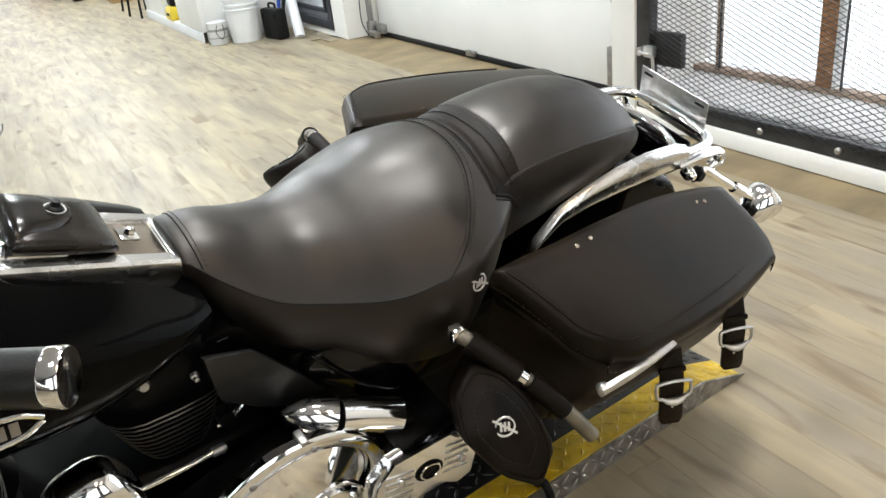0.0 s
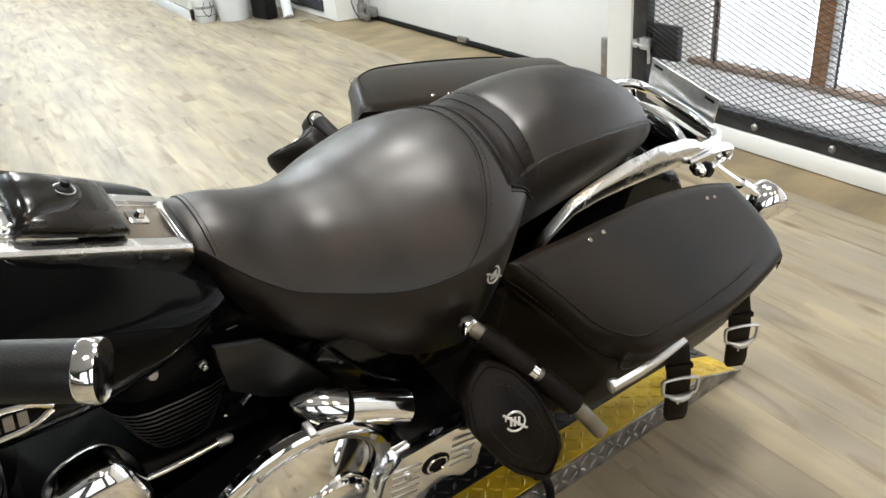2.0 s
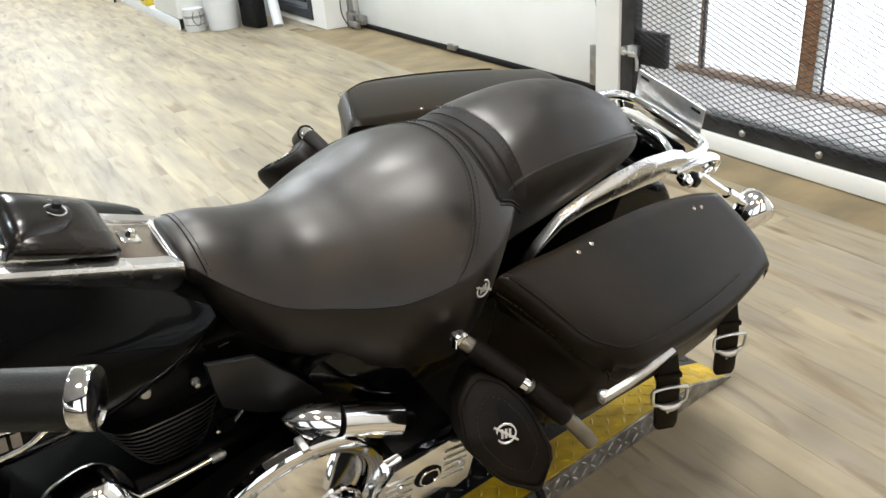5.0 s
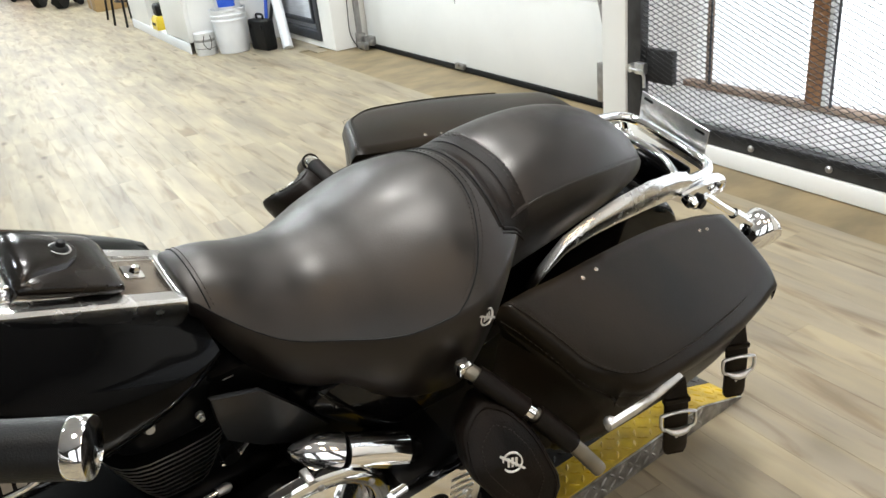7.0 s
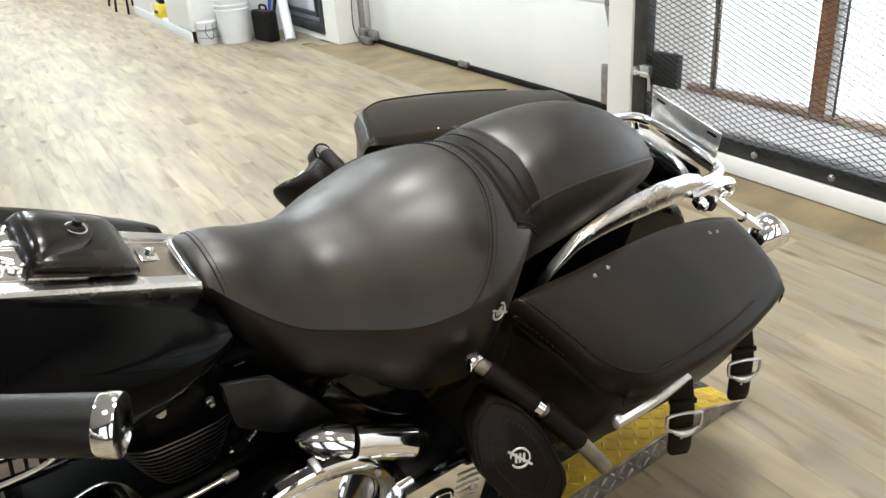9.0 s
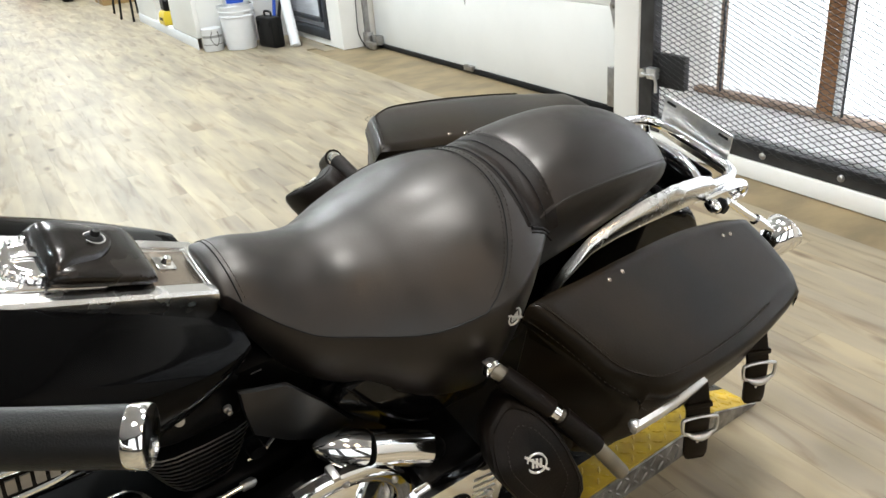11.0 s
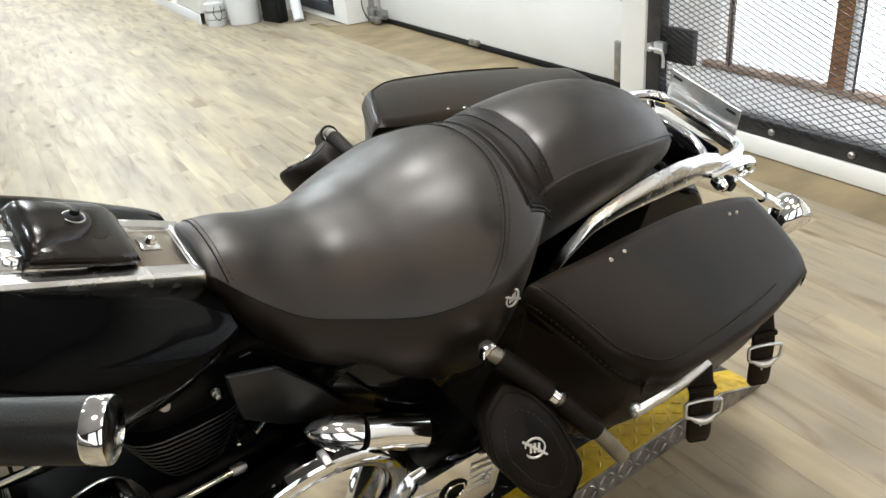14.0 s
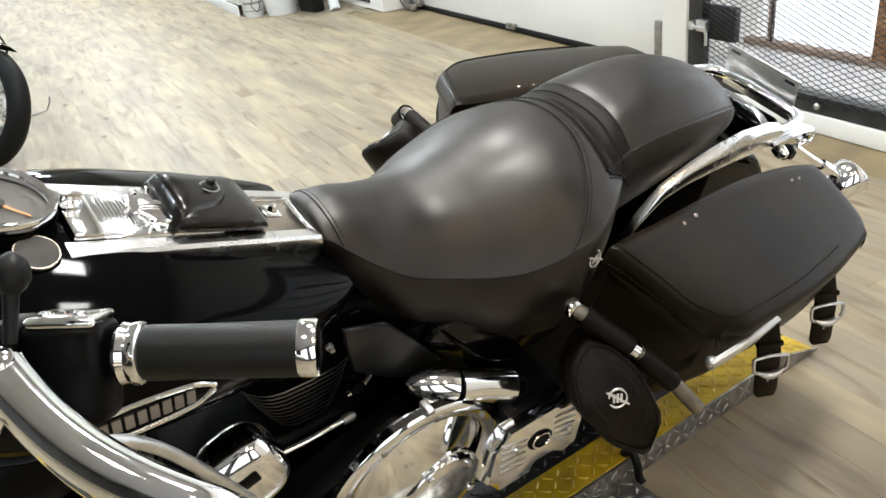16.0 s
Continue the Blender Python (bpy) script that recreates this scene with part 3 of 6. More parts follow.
# saddlebags
def saddlebag(s):
    """A leather saddlebag on the side s (-1: the left)."""
    X = [0.400, 0.45, 0.52, 0.65, 0.80, 0.92, 0.99]
    INNER = [0.687, 0.681, 0.673, 0.660, 0.643, 0.624, 0.608]
    OUTER = [0.600, 0.594, 0.588, 0.575, 0.560, 0.550, 0.545]
    Y0 = [0.216, 0.209, 0.204, 0.191, 0.181, 0.184, 0.192]
    Y1 = [0.376, 0.391, 0.393, 0.390, 0.378, 0.358, 0.340]

    def section(x, low, lid):
        i, o, y0, y1 = (lerp(x, X, a) for a in (INNER, OUTER, Y0, Y1))
        slant = 0.072 * max(0.0, 1 - (x - 0.40) / 0.50) + 0.014
        ring = []
        for k in range(17):
            u = k / 16
            roll = max(0.0, (u - 0.80) / 0.20) ** 2
            corner = 0.030 * max(0.0, 1 - (x - 0.40) / 0.16) * max(0.0, (u - 0.74) / 0.26) ** 2
            ring.append(Vector((x + slant * u + corner, s * (y0 + (y1 - y0) * u), i + (o - i) * u + 0.007 * math.sin(math.pi * u) - 0.010 * roll)))
        ring[0].z -= 0.007
        xo = ring[-1].x
        if lid:
            ring += [Vector((xo, s * (y1 + 0.006), o - 0.016)), Vector((xo, s * (y1 + 0.0075), o - 0.026)), Vector((xo, s * (y1 + 0.005), o - 0.040)), Vector((xo, s * (y1 - 0.004), o - 0.041)),
                     Vector((x + 0.01, s * (y0 + 0.01), i - 0.07)), Vector((x, s * (y0 - 0.003), i - 0.03))]
        else:
            ring = [p - Vector((0, 0, 0.03)) for p in ring]
            ring += [Vector((xo, s * (y1 - 0.004), o - 0.07)), Vector((xo, s * (y1 - 0.010), o - 0.12)), Vector((xo, s * (y1 - 0.035), o - 0.18)), Vector((xo, s * (y1 - 0.085), low + 0.02)), Vector((xo, s * (y1 - 0.11), low)),
                     Vector((x, s * (y0 + 0.03), low)), Vector((x, s * y0, low + 0.04))]
        return ring
    xs = [0.400 + 0.59 * k / 26 for k in range(27)]
    top = [section(x, 0, True) for x in xs]
    # the lid rolls over its front and rear edges
    for a, f in ((0, -1), (-1, 1)):
        c, edge = sum(top[a], Vector()) / len(top[a]), top[a]
        for out, drop in ((0.005, 0.003), (0.0085, 0.012), (0.009, 0.034)):
            extra = [p + Vector((f * out, 0, -drop)) if k < 19 else c + (p - c) * 0.98 + Vector((f * out, 0, 0)) for k, p in enumerate(edge)]
            top.insert(0, extra) if a == 0 else top.append(extra)
    bag = part("saddlebag", box(0.47, 0.96, s * 0.225, s * 0.30, 0.33, 0.54, 0.03, 3), BAG_LEATHER, bike, "black leather saddlebag with buckled straps", pose(0.022, 0.2, 0.670, 15, 0, 0) @ pose(0, -0.2, -0.665) if s > 0 else Matrix())
    bag_lid = part("lid", loft(top, angle=65), BAG_LEATHER, bag, "curved black leather lid")
    low = [section(x, 0.29 + 0.02 * ((x - 0.7) / 0.35) ** 2, False) for x in [0.408 + 0.56 * k / 22 for k in range(23)]]
    for a, f in ((0, -1), (-1, 1)):
        c = sum(low[a], Vector()) / len(low[a])
        extra = [c + (p - c) * 0.9 + Vector((f * 0.015, 0, 0)) for p in low[a]]
        low.insert(0, extra) if a == 0 else low.append(extra)
    part("body", loft(low, angle=65), BAG_LEATHER, bag)
    return bag, bag_lid, section, X


left_bag, left_lid, bag_section, BAG_X = saddlebag(-1)
right_bag, right_lid, _, _ = saddlebag(1)

# seams and stitches of the seat
def over(x, y, lift=0.0):
    """The height of the seats' upper surface."""
    best = 0.0
    for xs_, t_, w_, s_, pw in ((SX, S_TOP, S_W, S_SEAM, 2.1), (PX, P_TOP, P_W, P_SEAM, 2.8)):
        if xs_[0] <= x <= xs_[-1]:
            t, hw, s0 = (lerp(x, xs_, a) for a in (t_, w_, s_))
            u = min(abs(y) / hw, 1.0)
            fall = max(abs(y) - hw, 0.0) * 2.5
            best = max(best, s0 + (t - s0) * (1 - u ** pw) - fall)
    return best + lift


def panel_edge(side, inset=0.0, lift=0.0):
    """The edge of the rider seat's top panel: along the flank, round the rear corner, up to the middle of the rear edge."""
    pts = []
    for k in range(35):
        x = 0.004 + 0.0093 * k
        pts.append(Vector((x, side * (lerp(x, SX, S_W) * 1.006 - inset), lerp(x, SX, S_SEAM) - 0.0012 + lift)))
    for x, y in ((0.340, 0.197), (0.358, 0.187), (0.376, 0.172), (0.394, 0.151), (0.410, 0.126), (0.424, 0.098), (0.432, 0.070), (0.436, 0.036), (0.437, 0.0)):
        x -= inset * min(1.0, max(0.0, (x - 0.33) / 0.06))
        y -= inset * max(0.0, 1 - (x - 0.33) / 0.06)
        pts.append(Vector((x, side * y, over(x, y) + 0.0006 + lift)))
    return pts[:35] + spline(pts[35:], 4)


for side in (-1, 1):
    edge = panel_edge(side)
    part("seam", tube(edge, 0.0012, 6, curved=False), RUBBER, seat, "raised welt seam")
    part("stitching", stitch(panel_edge(side, 0.006, 0.0008)[6:], 0.0008, 0.007, 0.0045), THREAD, seat, "row of stitches along the seam")
    row = panel_edge(side, -0.009, 0.0006)[38:]
    part("stitching", stitch(row, 0.0008, 0.007, 0.0045), THREAD, seat)


nose = [Vector((0.0145 + 0.5 * y * y, y, over(0.0145 + 0.5 * y * y, y) + 0.0004)) for y in [-0.074 + 0.148 * k / 24 for k in range(25)]]
part("seam", tube(nose, 0.0011, 6, curved=False), RUBBER, seat)
part("stitching", stitch([p + Vector((0.006, 0, 0)) for p in nose], 0.0008, 0.007, 0.0045), THREAD, seat)


def band(x0, x1, half, lift, thick, n=36, drop=0.0):
    """A strip of leather laid across the seats from x0 to x1, its ends bent down by drop."""
    rings = []
    for k in range(n + 1):
        y = -half + 2 * half * k / n
        end = max(0.0, (abs(y) - half * 0.9) / (half * 0.1))
        ring = []
        for f, dz in ((0, -0.2), (0.04, 0.8), (0.25, 1.1), (0.5, 1.2), (0.75, 1.1), (0.96, 0.8), (1, -0.2), (0.7, -1), (0.3, -1)):
            x = x0 + (x1 - x0) * f - 0.35 * y * y
            ring.append(Vector((x, y, over(x, y) + lift + dz * thick / 2 - drop * end * end)))
        rings.append(ring)
    return loft(rings, angle=70)


# leather yoke behind the rider seat, with the grab strap let into it
part("yoke", band(0.452, 0.520, 0.136, -0.0004, 0.0018), SUEDE, seat, "grained leather yoke between the seats")
part("grab_strap", band(0.463, 0.496, 0.136, 0.0008, 0.0026, drop=0.004), SUEDE, seat, "leather grab strap across the seat")
for x, r in ((0.4608, 0.0016), (0.4975, 0.0007)):
    line = [Vector((x - 0.35 * y * y, y, over(x - 0.35 * y * y, y) + 0.0008)) for y in [-0.134 + 0.268 * k / 30 for k in range(31)]]
    part("strap_gap", tube(line, r, 6, curved=False), RUBBER, seat, "dark gap along the strap")
slot = [Vector((x - 0.0068, -0.1385, over(x - 0.0068, -0.1365) - 0.0002)) for x in (0.460, 0.472, 0.484, 0.498)]
part("strap_slot", tube(slot, 0.0026, 8), RUBBER, seat, "black slot where the strap enters")
lip = [Vector((x - 0.0068, -0.1425, over(x - 0.0068, -0.1405) - 0.003)) for x in (0.456, 0.470, 0.486, 0.502)]
part("slot_lip", tube(lip, 0.0018, 8), SUEDE, seat, "folded leather lip of the slot")
for x in (0.512, 0.519):
    row = [Vector((x - 0.35 * y * y, y, over(x - 0.35 * y * y, y) + 0.0018)) for y in [-0.112 + 0.224 * k / 24 for k in range(25)]]
    part("stitching", stitch(row, 0.0008, 0.007, 0.0045), THREAD, pillion, "row of stitches on the passenger seat")
for side in (-1, 1):
    row = [Vector((x, side * lerp(x, PX, P_W) * 1.004, lerp(x, PX, P_SEAM) - 0.001)) for x in [0.515 + 0.01 * k for k in range(34)]]
    part("seam", tube(row, 0.0014, 6, curved=False), LEATHER, pillion)
    part("stitching", stitch([p + Vector((0, -side * 0.002, 0.005)) for p in row], 0.0008, 0.007, 0.0045), THREAD, pillion)


def emblem(parent, m, size):
    """A round emblem: a ring with a slanted bar and two small bars inside."""
    ring = [Vector((size * 0.42 * math.cos(a), size * 0.42 * math.sin(a), 0.001)) for a in (2 * math.pi * k / 24 for k in range(25))]
    bm = tube(ring, size * 0.055, 6, curved=False)
    for x0, x1, y0, y1 in ((-0.62, 0.62, -0.045, 0.045),):
        b = box(x0 * size, x1 * size, y0 * size, y1 * size, 0, 0.003)
        join(bm, b, pose(0, 0, 0, 0, 0, -32))
    for x in (-0.17, 0.0, 0.17):
        box((x - 0.05) * size, (x + 0.05) * size, -0.2 * size, 0.2 * size, 0, 0.002, bm=bm)
    return part("emblem", bm, EMBLEM, parent, "small round metal emblem", m)


emblem(seat, SEATS.inverted() @ pose(0.372, -0.214, 0.668, 90, 0, 0) @ pose(0, 0, 0, -12, 10, 0), 0.032)

# ---- tank console, dial and pouch ----
def cy(x):
    return -0.05 * x


def con_z(x):
    return 0.758 - 0.372 * x


C_X = [0.004, 0.000, -0.03, -0.07, -0.11, -0.15, -0.19, -0.23, -0.27, -0.30]


def con_w(x):
    return 0.056 - 0.055 * x


bm = loft([[Vector((x, cy(x) + y * con_w(x), con_z(x) + dz)) for y, dz in ((-0.98, -0.020), (-1.05, -0.006), (-1.03, 0.003), (-0.95, 0.0065), (-0.70, 0.0065), (-0.67, 0.002), (0.67, 0.002), (0.70, 0.0065), (0.95, 0.0065), (1.03, 0.003), (1.05, -0.006), (0.98, -0.020))] for x in C_X], angle=30)
console = part("console", bm, SATIN, bike, "chrome tank console")


def on_console(x, y, z=0.0):
    """A pose on the console's sloping face."""
    return Matrix.Translation((x, cy(x) + y, con_z(x) + z)) @ pose(0, 0, 0, 0, 20.4, 0)


part("end_border", box(-0.006, 0.007, -0.045, 0.045, -0.002, 0.0062, 0.002), SATIN, console, "", on_console(-0.006, 0))
part("inset_panel", box(-0.135, -0.006, -0.035, 0.035, 0.0, 0.0018, 0.0006), DARKCHROME, console, "dull metal inset panel", on_console(-0.008, 0, 0.0025))
bm = turned([(0, 0.010), (0.002, 0.010), (0.002, 0.0075), (0.007, 0.007), (0.011, 0.0045), (0.012, 0.001)], None, 6)
part("acorn_nut", bm, CHROME, console, "chrome acorn nut", on_console(-0.044, 0.006, 0.004))
part("washer_plate", box(-0.012, 0.012, -0.013, 0.013, 0, 0.002, 0.0008), CHROME, console, "", on_console(-0.046, 0.006, 0.0045))
cover = part("fuel_door", box(-0.060, 0.085, -0.046, 0.046, 0.0, 0.007, 0.003), CHROME, console, "ribbed chrome fuel door", on_console(-0.205, 0, 0.003))
for k in range(9):
    part("rib", box(-0.052 + 0.0045 * k, -0.0495 + 0.0045 * k, -0.033, 0.033, 0.007, 0.0088, 0.0006), CHROME, cover)
part("switch_plate", box(-0.075, -0.040, -0.046, 0.046, 0.0, 0.012, 0.004), CHROME, console, "chrome ignition switch plate", on_console(-0.222, 0, 0.003))
bm = turned([(0, 0.013), (0.006, 0.013), (0.010, 0.010), (0.012, 0.004)], None, 20)
box(-0.012, 0.012, -0.0035, 0.0035, 0.008, 0.020, 0.002, bm=bm)
part("ignition_switch", bm, CHROME, console, "chrome ignition switch", on_console(-0.278, 0.008, 0.014))
bm = turned([(0, 0.036), (0.008, 0.036), (0.010, 0.034), (0.011, 0.024), (0.0112, 0.002)], None, 28)
for k in range(12):
    a = 2 * math.pi * k / 12
    join(bm, box(-0.003, 0.003, -0.003, 0.003, 0.0, 0.012, 0.001), pose(0.036 * math.cos(a), 0.036 * math.sin(a), 0.002, 0, 0, 30 * k))
box(-0.024, 0.024, -0.005, 0.005, 0.010, 0.016, 0.002, bm=bm)
part("fuel_cap", bm, CHROME, console, "chrome fuel cap knob", on_console(-0.190, 0.0, 0.010))

# leather pouch on the console
pouch_m = on_console(-0.125, 0.006, 0.006)
rings = []
for k in range(15):
    x = -0.068 + 0.125 * k / 14
    e = 1 - abs((x + 0.0055) / 0.0635) ** 6
    h, w = (0.012 + 0.020 * e ** 0.5) * (1.04 - 0.30 * k / 14), 0.048 + 0.008 * e
    rings.append([Vector((x, w * cs, max(0.0, h * 0.5 * (1 + sn)))) for cs, sn in ((math.copysign(abs(math.cos(a)) ** 0.6, math.cos(a)), math.copysign(abs(math.sin(a)) ** 0.6, math.sin(a))) for a in (2 * math.pi * i / 28 for i in range(28)))])
tank_pouch = part("tank_pouch", loft(rings, angle=60), POUCH, bike, "black leather pouch strapped on the console", pouch_m)


def pouch_top(x):
    """The height of the pouch's upper face."""
    e = max(1 - abs((x + 0.0055) / 0.0635) ** 6, 0.0)
    return (0.012 + 0.020 * e ** 0.5) * (1.04 - 0.30 * (x + 0.068) / 0.125)


# the flap comes over from the front and narrows to a round tongue under the snap
flap = []
for k in range(21):
    u = k / 20
    x = -0.069 + 0.084 * u
    w = (0.053 - 0.026 * u ** 1.3) * (1 - max(0, (u - 0.70) / 0.305) ** 2) ** 0.5
    y0 = 0.009 * u
    z = pouch_top(max(x, -0.060)) + 0.0022 - (0.014 * (1 - u / 0.12) if u < 0.12 else 0)
    droop = 0.010 * (1 - u)
    flap.append([Vector((x, y0 + w * v, z + dz - droop * max(0, abs(v) - 0.75) / 0.25)) for v, dz in ((-1, -0.003), (-0.97, 0.0005), (-0.75, 0.0015), (-0.3, 0.0022), (0.3, 0.0022), (0.75, 0.0015), (0.97, 0.0005), (1, -0.003))])
part("flap", loft(flap, angle=70), POUCH, tank_pouch, "curved leather flap")
part("snap_button", turned([(0, 0.010), (0.004, 0.010), (0.006, 0.008), (0.007, 0.006), (0.013, 0.005), (0.014, 0.001)], None, 18), MATT, tank_pouch, "black snap button in a metal ring", pose(-0.004, 0.007, pouch_top(-0.004) + 0.002))
part("snap_ring", tube([Vector((0.012 * math.cos(a), 0.012 * math.sin(a), 0.0)) for a in (2 * math.pi * k / 20 for k in range(21))], 0.0012, 6, curved=False), ALLOY, tank_pouch, "", pose(-0.004, 0.007, pouch_top(-0.004) + 0.0042))

# speedometer
dial_m = pose(-0.348, 0.026, 0.902, 0, 22, 0) @ Matrix.Scale(0.91, 4)
speedo = part("speedometer", turned([(-0.045, 0.050), (-0.02, 0.062), (0.006, 0.066), (0.014, 0.0665), (0.018, 0.064), (0.016, 0.058), (0.006, 0.0565)], None, 40, False), CHROME, bike, "round speedometer in a chrome bezel", dial_m)
part("dial_face", turned([(-0.001, 0.058), (0.002, 0.058)], None, 36), DIAL, speedo, "grey dial face")
bm = bmesh.new()
for k in range(33):
    a = radians(-130 + 260 * k / 32 + 90)
    l = 0.010 if k % 4 == 0 else 0.005
    join(bm, box(0.047 - l, 0.047, -0.0008, 0.0008, 0.002, 0.0026), pose(0, 0, 0, 0, 0, math.degrees(a)))
part("tick_marks", bm, MATT, speedo, "dark tick marks")
part("needle", box(-0.008, 0.043, -0.0014, 0.0014, 0.004, 0.0055), ORANGE, speedo, "pale orange needle", pose(0, 0, 0, 0, 0, -42))
part("needle_hub", turned([(0.002, 0.011), (0.007, 0.011), (0.009, 0.008)], None, 20), MATT, speedo, "black needle hub")
lens = part("lens", turned([(0.0105, 0.0575), (0.0125, 0.0575)], None, 36), GLASS, speedo, "clear glass")
lens.visible_shadow = False
part("bezel_band", turned([(0.0, 0.067), (0.004, 0.0685), (-0.010, 0.0675), (-0.012, 0.066)], None, 40, False), BLACK, speedo, "dark band under the bezel")
part("nacelle", loft([[Vector((x, 0.014 + w * math.cos(a), z + h * math.sin(a))) for a in (2 * math.pi * k / 24 for k in range(24))] for x, w, z, h in ((-0.30, 0.055, 0.85, 0.02), (-0.33, 0.075, 0.845, 0.045), (-0.38, 0.085, 0.86, 0.055), (-0.43, 0.09, 0.87, 0.06), (-0.50, 0.10, 0.87, 0.07), (-0.54, 0.09, 0.87, 0.06))]), PAINT, bike, "black headlamp nacelle")
gauge = part("fuel_gauge", turned([(-0.006, 0.021), (0.003, 0.023), (0.005, 0.021), (0.005, 0.001)], None, 28), DIAL, bike, "round grey fuel gauge with a metal rim", pose(-0.330, -0.050, 0.884, 14, 18, 0))
part("gauge_rim", tube([Vector((0.022 * math.cos(t), 0.022 * math.sin(t), 0.004)) for t in (2 * math.pi * k / 24 for k in range(25))], 0.0014, 6, curved=False), DARKCHROME, gauge)
part("filler_cap", turned([(-0.003, 0.030), (0.004, 0.034), (0.010, 0.034), (0.014, 0.026), (0.015, 0.003)], None, 28), CHROME, bike, "chrome fuel cap", pose(-0.330, 0.115, 0.866, -20, 12, 0))
# tank badge: two chrome bars round a dark plate with pale bars in place of lettering
tb = part("tank_badge", loft([[Vector((0.005 * 0 + x, y, z)) for y, z in ((-0.001, -h), (0.004, -h * 0.9), (0.004, h * 0.9), (-0.001, h))] for x, h in ((-0.085, 0.003), (-0.06, 0.017), (0.0, 0.020), (0.06, 0.015), (0.085, 0.003))]), BLACK, bike, "long tapering tank badge with chrome edges", pose(-0.300, -0.1835, 0.742, 0, -4, 180))
for s in (-1, 1):
    part("badge_edge", tube([(-0.086, 0.004, s * 0.002), (-0.06, 0.005, s * 0.017), (0.0, 0.005, s * 0.022), (0.06, 0.005, s * 0.018), (0.10, 0.004, s * 0.004)], 0.0034, 8), CHROME, tb, "chrome edge")
for k in range(9):
    part("badge_bar", box(-0.062 + 0.0135 * k, -0.0525 + 0.0135 * k, 0.004, 0.0062, -0.011, 0.010), ALLOY, tb)

# ---- saddlebag trim ----
def lid_point(x, u, s=-1, lift=0.0015):
    r = bag_section(x, 0, True)
    i = u * 16
    k = min(int(i), 15)
    p = r[k].lerp(r[k + 1], i - k)
    return Vector((p.x, -p.y * s if s > 0 else p.y, p.z + lift))


